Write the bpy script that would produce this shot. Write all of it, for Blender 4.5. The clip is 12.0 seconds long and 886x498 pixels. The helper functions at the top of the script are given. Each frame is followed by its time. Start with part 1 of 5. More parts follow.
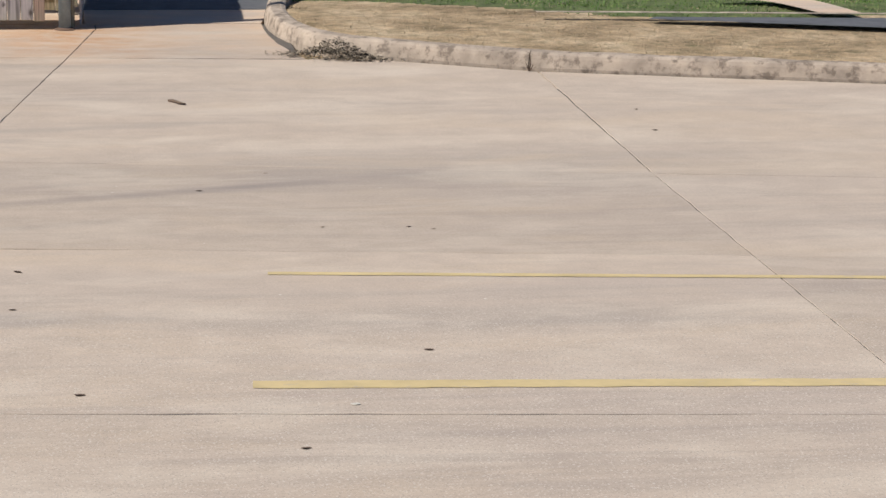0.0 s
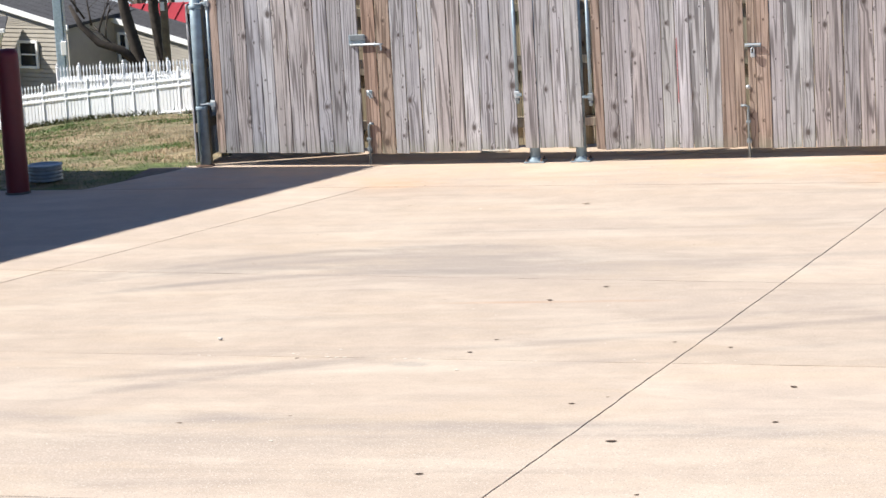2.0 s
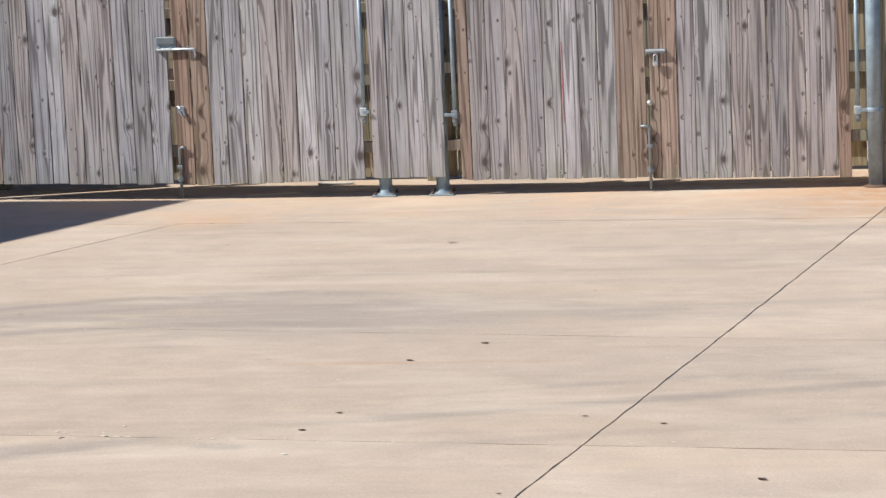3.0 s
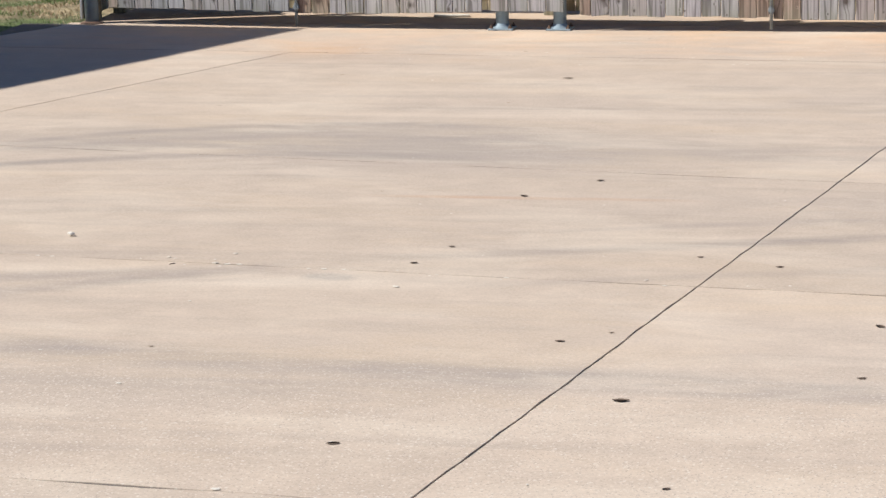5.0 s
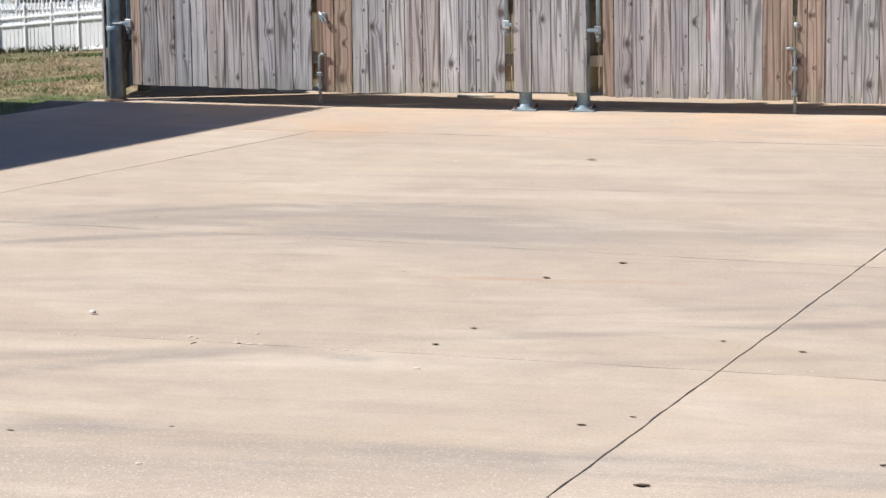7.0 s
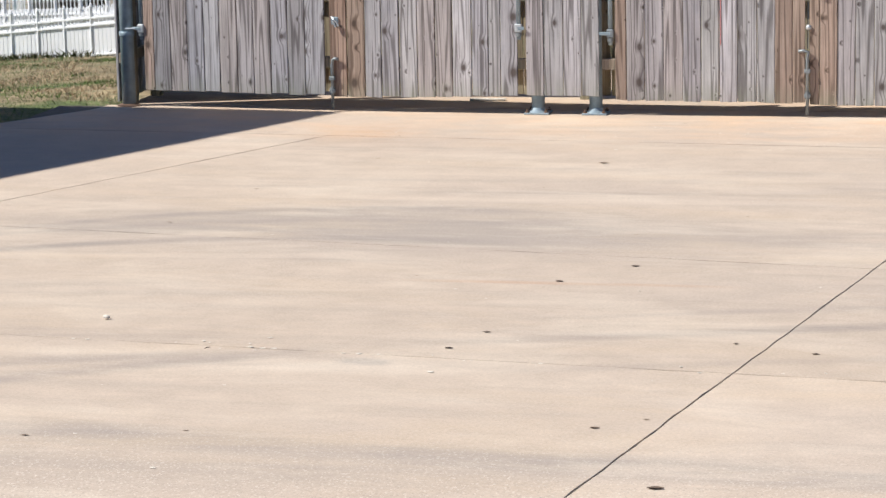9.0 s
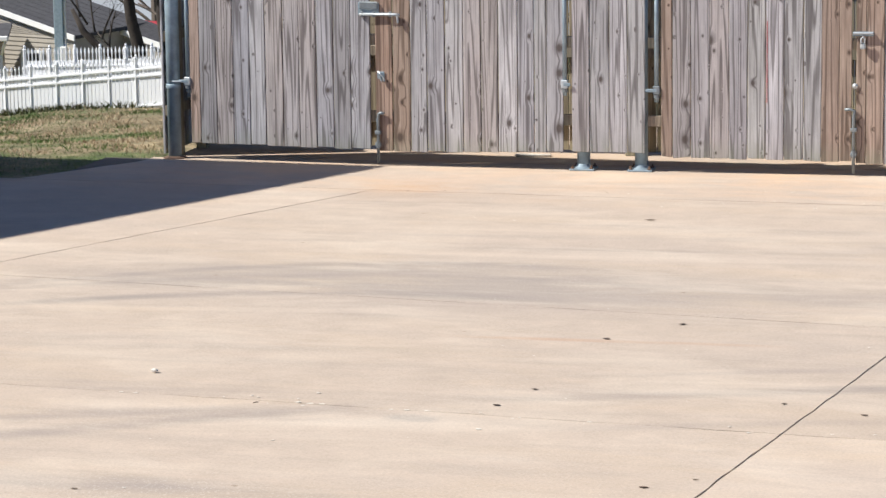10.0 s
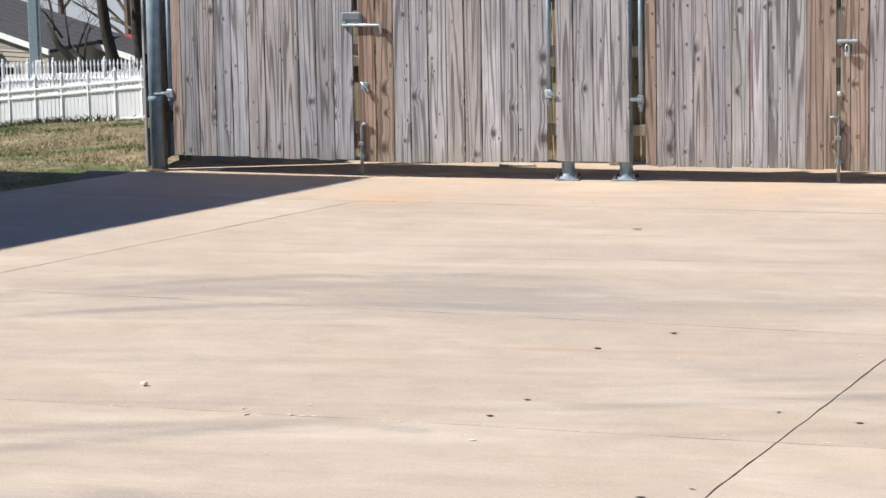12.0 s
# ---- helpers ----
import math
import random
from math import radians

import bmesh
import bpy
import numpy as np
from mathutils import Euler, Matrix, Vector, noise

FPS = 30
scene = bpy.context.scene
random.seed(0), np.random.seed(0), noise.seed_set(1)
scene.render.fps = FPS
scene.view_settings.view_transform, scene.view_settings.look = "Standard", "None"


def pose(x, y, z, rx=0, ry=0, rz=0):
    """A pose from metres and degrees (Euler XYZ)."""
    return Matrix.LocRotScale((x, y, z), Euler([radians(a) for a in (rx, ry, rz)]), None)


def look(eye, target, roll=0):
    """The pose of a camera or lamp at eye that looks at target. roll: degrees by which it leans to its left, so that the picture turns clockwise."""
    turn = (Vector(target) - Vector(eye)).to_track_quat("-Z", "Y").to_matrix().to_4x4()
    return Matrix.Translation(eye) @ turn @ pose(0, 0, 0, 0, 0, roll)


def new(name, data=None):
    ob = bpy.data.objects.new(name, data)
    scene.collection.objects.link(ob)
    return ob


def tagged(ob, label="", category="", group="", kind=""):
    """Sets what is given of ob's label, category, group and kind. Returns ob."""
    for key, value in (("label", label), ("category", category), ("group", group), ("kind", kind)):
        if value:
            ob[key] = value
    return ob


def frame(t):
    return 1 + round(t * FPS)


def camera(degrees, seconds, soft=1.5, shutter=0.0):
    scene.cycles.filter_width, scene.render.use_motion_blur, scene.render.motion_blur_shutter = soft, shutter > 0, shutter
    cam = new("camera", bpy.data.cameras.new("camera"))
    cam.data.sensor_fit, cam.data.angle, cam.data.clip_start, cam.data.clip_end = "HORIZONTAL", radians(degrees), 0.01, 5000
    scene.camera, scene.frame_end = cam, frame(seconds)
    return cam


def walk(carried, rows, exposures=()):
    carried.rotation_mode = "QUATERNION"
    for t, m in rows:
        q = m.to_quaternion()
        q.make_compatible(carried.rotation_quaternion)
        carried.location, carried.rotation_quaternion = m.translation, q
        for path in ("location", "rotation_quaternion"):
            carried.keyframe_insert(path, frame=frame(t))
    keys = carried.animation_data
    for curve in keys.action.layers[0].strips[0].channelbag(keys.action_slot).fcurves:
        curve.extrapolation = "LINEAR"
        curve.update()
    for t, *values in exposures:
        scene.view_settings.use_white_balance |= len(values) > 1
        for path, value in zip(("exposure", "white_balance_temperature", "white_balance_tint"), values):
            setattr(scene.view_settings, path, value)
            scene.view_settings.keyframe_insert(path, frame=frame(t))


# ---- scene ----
cam = camera(17.66, 12.0, soft=1.5)
PATH = [
    (0, (3.765, -26.182, 3.876), (6.4656, -6.8648, -0.5447), 0.93),
    (0.1, (4.035, -26.345, 3.901), (5.3453, -6.8637, -0.4312), 0.49),
    (0.2, (4.249, -26.505, 3.939), (4.3698, -6.9580, -0.2930), 0.17),
    (0.3, (4.439, -26.679, 3.991), (3.5471, -7.1292, -0.1335), -0.24),
    (0.4, (4.649, -27.022, 4.124), (2.9081, -7.5165, 0.0618), -0.50),
    (0.5, (4.795, -27.153, 4.186), (2.4013, -7.7010, 0.2023), -0.47),
    (0.7, (5.132, -27.396, 4.273), (1.7249, -8.0572, 0.4758), -0.95),
    (1, (5.382, -27.446, 4.232), (1.2306, -8.2044, 0.6907), -1.06),
    (1.5, (5.558, -27.466, 4.207), (0.9726, -8.3012, 0.7917), -2.06),
    (2, (5.490, -27.414, 4.187), (0.9701, -8.2525, 0.6659), -3.29),
    (2.5, (5.359, -27.510, 4.239), (1.4774, -8.1952, 0.7949), -3.06),
    (2.7, (4.630, -24.004, 3.441), (0.9674, -4.6040, 0.2431), -2.59),
    (2.9, (4.335, -22.250, 3.020), (0.9500, -2.8700, 0.0300), -2.55),
    (4.3, (4.277, -22.070, 2.972), (0.8315, -2.7542, -0.9029), -2.33),
    (4.5, (4.276, -22.064, 2.976), (0.6748, -2.7852, -0.9437), -2.09),
    (5, (4.250, -22.067, 2.978), (0.1263, -2.9363, -1.1486), -1.31),
    (5.5, (4.238, -22.067, 2.977), (-0.1649, -3.0324, -1.3009), -1.35),
    (6, (4.236, -22.066, 2.995), (0.0301, -2.9248, -0.9970), -1.12),
    (6.5, (4.256, -22.064, 3.009), (0.1099, -2.8334, -0.5965), -0.79),
    (6.7, (4.245, -22.053, 2.999), (-0.0002, -2.8422, -0.5956), -0.76),
    (8.3, (4.274, -22.040, 2.995), (-0.0322, -2.8490, -0.6319), -1.15),
    (8.5, (4.275, -22.053, 2.996), (-0.0257, -2.8538, -0.5963), -1.20),
    (9, (4.251, -22.063, 2.999), (-0.1263, -2.8762, -0.5659), -1.15),
    (9.5, (4.215, -22.067, 2.999), (-0.1832, -2.8561, -0.4085), -0.73),
    (10, (4.192, -22.082, 3.027), (-0.4438, -2.8921, -0.1763), -0.73),
    (10.5, (4.183, -22.078, 3.007), (-0.5031, -2.9192, -0.3052), -1.59),
    (11, (4.150, -22.048, 2.989), (-0.3832, -2.8876, -0.5246), -1.56),
    (11.5, (4.147, -22.051, 3.018), (-0.3945, -2.8608, -0.3177), -1.56),
    (12, (4.091, -22.036, 3.010), (-0.3679, -2.7916, -0.1150), -1.06),
]
walk(cam, [(t, look(eye, target, roll)) for t, eye, target, roll in PATH],
     exposures=[(0.0, 0.0), (0.5, 0.3), (1.0, 0.62), (1.5, 0.78), (2.0, 0.74), (2.5, 0.48), (4.3, 0.2), (5.0, 0.33), (5.5, 0.36), (6.5, 0.44), (8.5, 0.42), (9.5, 0.50), (12.0, 0.48)])

# ---- light ----
SUN_ELEV, SUN_TO = 46.0, Vector((0.953, 0.303, 0))  # SUN_TO: the way in which shadows fall
world = bpy.data.worlds.new("sky")
scene.world = world
world.use_nodes = True
wn = world.node_tree.nodes
sky = wn.new("ShaderNodeTexSky")
sky.sky_type = "NISHITA"
sky.sun_disc = False
sky.dust_density, sky.ozone_density = 0.3, 2.5
sky.sun_elevation = radians(SUN_ELEV)
sky.sun_rotation = math.atan2(-SUN_TO.x, -SUN_TO.y)
wn["Background"].inputs["Strength"].default_value = 0.048
deep = wn.new("ShaderNodeMix")  # a clear, dry winter sky is a deeper blue
deep.data_type, deep.blend_type = "RGBA", "MULTIPLY"
deep.inputs[0].default_value = 1.0
deep.inputs[7].default_value = (0.82, 0.95, 1.18, 1)
world.node_tree.links.new(sky.outputs["Color"], deep.inputs[6])
world.node_tree.links.new(deep.outputs[2], wn["Background"].inputs["Color"])
sun = new("sun", bpy.data.lights.new("sun", "SUN"))
sun.data.energy, sun.data.angle, sun.data.color = 5.0, radians(0.55), (1.0, 0.962, 0.885)
ce = math.cos(radians(SUN_ELEV))
sun_way = Vector((SUN_TO.x * ce, SUN_TO.y * ce, -math.sin(radians(SUN_ELEV))))
sun.matrix_world = look((0, 0, 30), Vector((0, 0, 30)) + sun_way)

# ---- materials ----
def material(name, rough=0.8, metal=0.0):
    m = bpy.data.materials.new(name)
    m.use_nodes = True
    n, l = m.node_tree.nodes, m.node_tree.links
    b = n["Principled BSDF"]
    b.inputs["Roughness"].default_value = rough
    b.inputs["Metallic"].default_value = metal
    return m, n, l, b


def place(n, l, scale, world_space=True):
    """Coordinates in metres, scaled along each axis."""
    if world_space:
        src = n.new("ShaderNodeNewGeometry").outputs["Position"]
    else:
        src = n.new("ShaderNodeTexCoord").outputs["Object"]
    mp = n.new("ShaderNodeMapping")
    mp.inputs["Scale"].default_value = scale
    l.new(src, mp.inputs["Vector"])
    return mp


def noise_tex(n, l, vec, scale, detail=5, rough=0.55, distort=0.0):
    t = n.new("ShaderNodeTexNoise")
    t.inputs["Scale"].default_value, t.inputs["Detail"].default_value = scale, detail
    t.inputs["Roughness"].default_value, t.inputs["Distortion"].default_value = rough, distort
    l.new(vec.outputs["Vector"], t.inputs["Vector"])
    return t.outputs["Fac"]


def ramp(n, l, fac, stops):
    r = n.new("ShaderNodeValToRGB")
    r.color_ramp.elements[0].position, r.color_ramp.elements[0].color = stops[0][0], (*stops[0][1], 1)
    r.color_ramp.elements[1].position, r.color_ramp.elements[1].color = stops[-1][0], (*stops[-1][1], 1)
    for p, c in stops[1:-1]:
        r.color_ramp.elements.new(p).color = (*c, 1)
    l.new(fac, r.inputs["Fac"])
    return r.outputs["Color"]


def grey(v):
    return (v, v, v)


def mix(n, l, fac, a, b, mode="MIX"):
    x = n.new("ShaderNodeMix")
    x.data_type, x.blend_type = "RGBA", mode
    for value, sock in ((fac, x.inputs[0]), (a, x.inputs[6]), (b, x.inputs[7])):
        if isinstance(value, bpy.types.NodeSocket):
            l.new(value, sock)
        elif isinstance(value, (int, float)):
            sock.default_value = value
        else:
            sock.default_value = (*value, 1)
    return x.outputs[2]


def bump(n, l, height, bsdf, strength, dist):
    x = n.new("ShaderNodeBump")
    x.inputs["Strength"].default_value, x.inputs["Distance"].default_value = strength, dist
    l.new(height, x.inputs["Height"])
    l.new(x.outputs["Normal"], bsdf.inputs["Normal"])


def plain(name, color, rough=0.7, metal=0.0, spread=0.18, scale=9.0, rust=None, rust_at=0.58):
    """A plain finish with blotches, fine grain and, if told, rust or dirt spots."""
    m, n, l, b = material(name, rough, metal)
    v = place(n, l, (1, 1, 1))
    lo, hi = [c * (1 - spread) for c in color], [min(1, c * (1 + spread)) for c in color]
    c = ramp(n, l, noise_tex(n, l, v, scale, 6, 0.65), [(0.3, lo), (0.7, hi)])
    if rust:
        spots = ramp(n, l, noise_tex(n, l, v, scale * 3.3, 6, 0.7), [(rust_at, grey(0)), (rust_at + 0.12, grey(0.8))])
        c = mix(n, l, spots, c, rust)
    l.new(c, b.inputs["Base Color"])
    bump(n, l, noise_tex(n, l, v, 160, 3), b, 0.12, 0.002)
    return m


def concrete():
    m, n, l, b = material("pavement_concrete", 0.88)
    v = place(n, l, (1, 1, 1))
    fine = noise_tex(n, l, v, 55, 8, 0.8)
    mid = noise_tex(n, l, v, 3.2, 7, 0.65)
    c = ramp(n, l, mid, [(0.28, (0.43, 0.35, 0.285)), (0.52, (0.485, 0.395, 0.322)), (0.75, (0.545, 0.448, 0.365))])
    # broad soft bands where vehicles turn, and finer tyre streaks inside them
    where = noise_tex(n, l, place(n, l, (0.07, 0.36, 1.0)), 1.6, 4, 0.55, 0.5)
    broad = ramp(n, l, where, [(0.48, grey(0)), (0.64, grey(0.38))])
    c = mix(n, l, broad, c, (0.395, 0.333, 0.295))
    tyre = ramp(n, l, noise_tex(n, l, place(n, l, (0.10, 1.5, 1.0)), 2.4, 5, 0.65, 0.6), [(0.5, grey(0)), (0.66, grey(0.5))])
    c = mix(n, l, mix(n, l, 1.0, tyre, ramp(n, l, where, [(0.38, grey(0.25)), (0.55, grey(1))]), "MULTIPLY"), c, (0.345, 0.288, 0.25))
    # scuffed grey patches where wheels are turned on the spot
    rub = ramp(n, l, noise_tex(n, l, place(n, l, (0.22, 1.3, 1)), 2.6, 5, 0.65, 0.7), [(0.34, grey(0.4)), (0.56, grey(1))])
    for spot, reach, most in (((0.2, -5.05, 0), (2.9, 0.85), 0.85), ((-1.6, -5.4, 0), (1.7, 0.4), 0.7), ((1.4, -5.55, 0), (2.0, 0.4), 0.6), ((0.2, -11.0, 0), (2.6, 0.4), 0.45),
                              ((0.86, -8.96, 0), (0.13, 0.10), 1.4), ((6.5, -6.6, 0), (3.4, 0.9), 0.6), ((6.3, -11.0, 0), (2.2, 0.4), 0.6)):
        off = n.new("ShaderNodeMapping")
        off.inputs["Location"].default_value = (-spot[0] / reach[0], -spot[1] / reach[1], 0)
        off.inputs["Scale"].default_value = (1 / reach[0], 1 / reach[1], 0.1)
        l.new(v.outputs["Vector"], off.inputs["Vector"])
        away = n.new("ShaderNodeVectorMath")
        away.operation = "LENGTH"
        l.new(off.outputs["Vector"], away.inputs[0])
        patch = mix(n, l, 1.0, ramp(n, l, away.outputs["Value"], [(0.3, grey(most)), (1.0, grey(0))]), rub, "MULTIPLY")
        c = mix(n, l, patch, c, (0.335, 0.288, 0.255))
    # single tyre tracks: a bowed line in plan with soft edges and ends
    flat = n.new("ShaderNodeSeparateXYZ")
    l.new(v.outputs["Vector"], flat.inputs["Vector"])
    for at, slope, bow, half, start, stop, most, tint in (
            (-9.06, 0.63, 0.0, 0.17, -1.5, 0.75, 0.62, (0.295, 0.252, 0.225)), (-8.88, 0.36, 0.0, 0.13, -1.7, 0.3, 0.55, (0.295, 0.252, 0.225)),
            (-8.80, 0.30, 0.0, 0.13, 0.7, 6.4, 0.85, (0.295, 0.252, 0.225)), (-8.27, 0.29, 0.0, 0.08, 0.9, 5.6, 0.5, (0.35, 0.295, 0.26)),
            (-9.55, 0.30, 0.0, 0.10, 1.2, 4.6, 0.35, (0.35, 0.295, 0.26)), (-10.52, -0.09, 0.0, 0.24, -2.6, 5.2, 0.8, (0.305, 0.265, 0.24)),
            (-4.52, 0.06, -0.16, 0.13, -3.0, 1.6, 0.75, (0.30, 0.26, 0.236)), (-4.98, 0.05, -0.12, 0.10, -3.0, 1.8, 0.6, (0.30, 0.26, 0.236)),
            (-5.62, 0.02, -0.13, 0.13, -2.8, 1.2, 0.8, (0.29, 0.252, 0.228)), (-5.78, 0.19, 0.0, 0.14, 1.2, 5.4, 0.6, (0.345, 0.295, 0.26)),
            (-6.88, 0.0, 0.0, 0.06, 0.4, 2.5, 0.6, (0.47, 0.30, 0.205)), (-7.35, 0.08, 0.0, 0.12, -2.2, 1.4, 0.4, (0.36, 0.305, 0.265)),
            (-3.35, 0.03, 0.0, 0.10, -1.6, 3.4, 0.4, (0.37, 0.31, 0.27)), (-2.75, -0.03, 0.0, 0.07, -1.0, 3.0, 0.35, (0.37, 0.31, 0.27)),
            (-3.05, 0.02, -0.015, 0.16, -1.4, 3.4, 0.3, (0.66, 0.555, 0.45)), (-4.12, -0.03, 0.02, 0.13, -1.0, 3.4, 0.3, (0.66, 0.56, 0.46)), (-6.2, 0.10, 0.0, 0.10, -2.6, 0.2, 0.4, (0.66, 0.57, 0.47)), (-8.97, 0.0, 0.0, 0.09, 0.70, 1.02, 1.0, (0.27, 0.235, 0.215))):
        def calc(op, a, b=0.0, third=0.0):
            x = n.new("ShaderNodeMath")
            x.operation = op
            for k, value in enumerate((a, b, third)):
                if isinstance(value, bpy.types.NodeSocket):
                    l.new(value, x.inputs[k])
                else:
                    x.inputs[k].default_value = value
            return x.outputs[0]
        line = calc("MULTIPLY_ADD", calc("MULTIPLY_ADD", flat.outputs["X"], bow, slope), flat.outputs["X"], at)
        off = calc("ABSOLUTE", calc("DIVIDE", calc("SUBTRACT", flat.outputs["Y"], line), half))
        ends = calc("ABSOLUTE", calc("DIVIDE", calc("SUBTRACT", flat.outputs["X"], (start + stop) / 2), (stop - start) / 2))
        track = mix(n, l, 1.0, ramp(n, l, off, [(0.25, grey(most)), (1.0, grey(0))]), ramp(n, l, ends, [(0.55, grey(1)), (1.0, grey(0))]), "MULTIPLY")
        c = mix(n, l, mix(n, l, 1.0, track, rub, "MULTIPLY"), c, tint)
    # warm drift of soil
    rusty = ramp(n, l, noise_tex(n, l, place(n, l, (0.3, 1.0, 1)), 1.3, 6, 0.7, 0.5), [(0.5, grey(0)), (0.72, grey(0.5))])
    c = mix(n, l, rusty, c, (0.54, 0.42, 0.305))
    xyz = n.new("ShaderNodeSeparateXYZ")
    l.new(v.outputs["Vector"], xyz.inputs["Vector"])
    band = n.new("ShaderNodeMapRange")
    band.inputs["From Min"].default_value, band.inputs["From Max"].default_value = -2.2, -0.4
    l.new(xyz.outputs["Y"], band.inputs["Value"])
    drift = ramp(n, l, noise_tex(n, l, place(n, l, (0.5, 1.1, 1)), 1.9, 6, 0.7, 0.5), [(0.40, grey(0)), (0.64, grey(0.8))])
    drift = mix(n, l, 1.0, drift, band.outputs["Result"], "MULTIPLY")
    c = mix(n, l, drift, c, (0.60, 0.42, 0.285))
    # rust washed out from the foot of the corner post and a patch before the second leaf
    for spot, reach, most in (((3.98, -0.45, 0), (1.15, 1.7), 1.0), ((-1.05, -1.1, 0), (0.6, 0.6), 0.4)):
        off = n.new("ShaderNodeVectorMath")
        off.operation = "SUBTRACT"
        l.new(v.outputs["Vector"], off.inputs[0])
        off.inputs[1].default_value = spot
        away = n.new("ShaderNodeVectorMath")
        away.operation = "LENGTH"
        wide = n.new("ShaderNodeMapping")
        wide.inputs["Scale"].default_value = (1 / reach[0], 1 / reach[1], 0.1)
        l.new(off.outputs["Vector"], wide.inputs["Vector"])
        l.new(wide.outputs["Vector"], away.inputs[0])
        wash = ramp(n, l, away.outputs["Value"], [(0.1, grey(most)), (1.0, grey(0))])
        wash = mix(n, l, 1.0, wash, ramp(n, l, noise_tex(n, l, place(n, l, (1, 1.6, 1)), 5, 6, 0.75), [(0.35, grey(0.1)), (0.6, grey(1))]), "MULTIPLY")
        c = mix(n, l, wash, c, (0.50, 0.275, 0.14))
    pale = ramp(n, l, noise_tex(n, l, place(n, l, (0.3, 0.75, 1)), 2.0, 6, 0.65, 0.4), [(0.5, grey(0)), (0.7, grey(0.55))])
    c = mix(n, l, pale, c, (0.64, 0.55, 0.455))
    info = n.new("ShaderNodeObjectInfo")
    tone = ramp(n, l, info.outputs["Random"], [(0.0, grey(0.93)), (1.0, grey(1.05))])
    c = mix(n, l, 1.0, c, tone, "MULTIPLY")
    sand = ramp(n, l, fine, [(0.34, grey(0.62)), (0.5, grey(1.0)), (0.66, grey(1.3))])
    c = mix(n, l, 0.38, c, sand, "MULTIPLY")
    # worn face: pale and dark aggregate shows, most where the surface is oldest
    worn = n.new("ShaderNodeMapRange")
    worn.inputs["From Min"].default_value, worn.inputs["From Max"].default_value = -10.0, -11.3
    l.new(xyz.outputs["Y"], worn.inputs["Value"])
    thin = ramp(n, l, noise_tex(n, l, v, 0.9, 4), [(0.45, grey(0.06)), (0.6, grey(0.3))])
    thin = mix(n, l, worn.outputs["Result"], thin, grey(1.0))
    for scale, size, tint in ((74, 0.40, (0.63, 0.56, 0.485)), (82, 0.42, (0.33, 0.275, 0.235)), (36, 0.26, (0.62, 0.57, 0.51))):
        pits = n.new("ShaderNodeTexVoronoi")
        pits.inputs["Scale"].default_value = scale
        l.new(place(n, l, (1, 0.8, 1)).outputs["Vector"], pits.inputs["Vector"])
        some = ramp(n, l, pits.outputs["Color"], [(0.5, grey(0)), (0.72, grey(0.7))])
        chips = mix(n, l, 1.0, ramp(n, l, pits.outputs["Distance"], [(size * 0.7, grey(1)), (size, grey(0))]), some, "MULTIPLY")
        c = mix(n, l, mix(n, l, 1.0, chips, thin, "MULTIPLY"), c, tint)
    l.new(c, b.inputs["Base Color"])
    bump(n, l, fine, b, 0.32, 0.003)
    return m


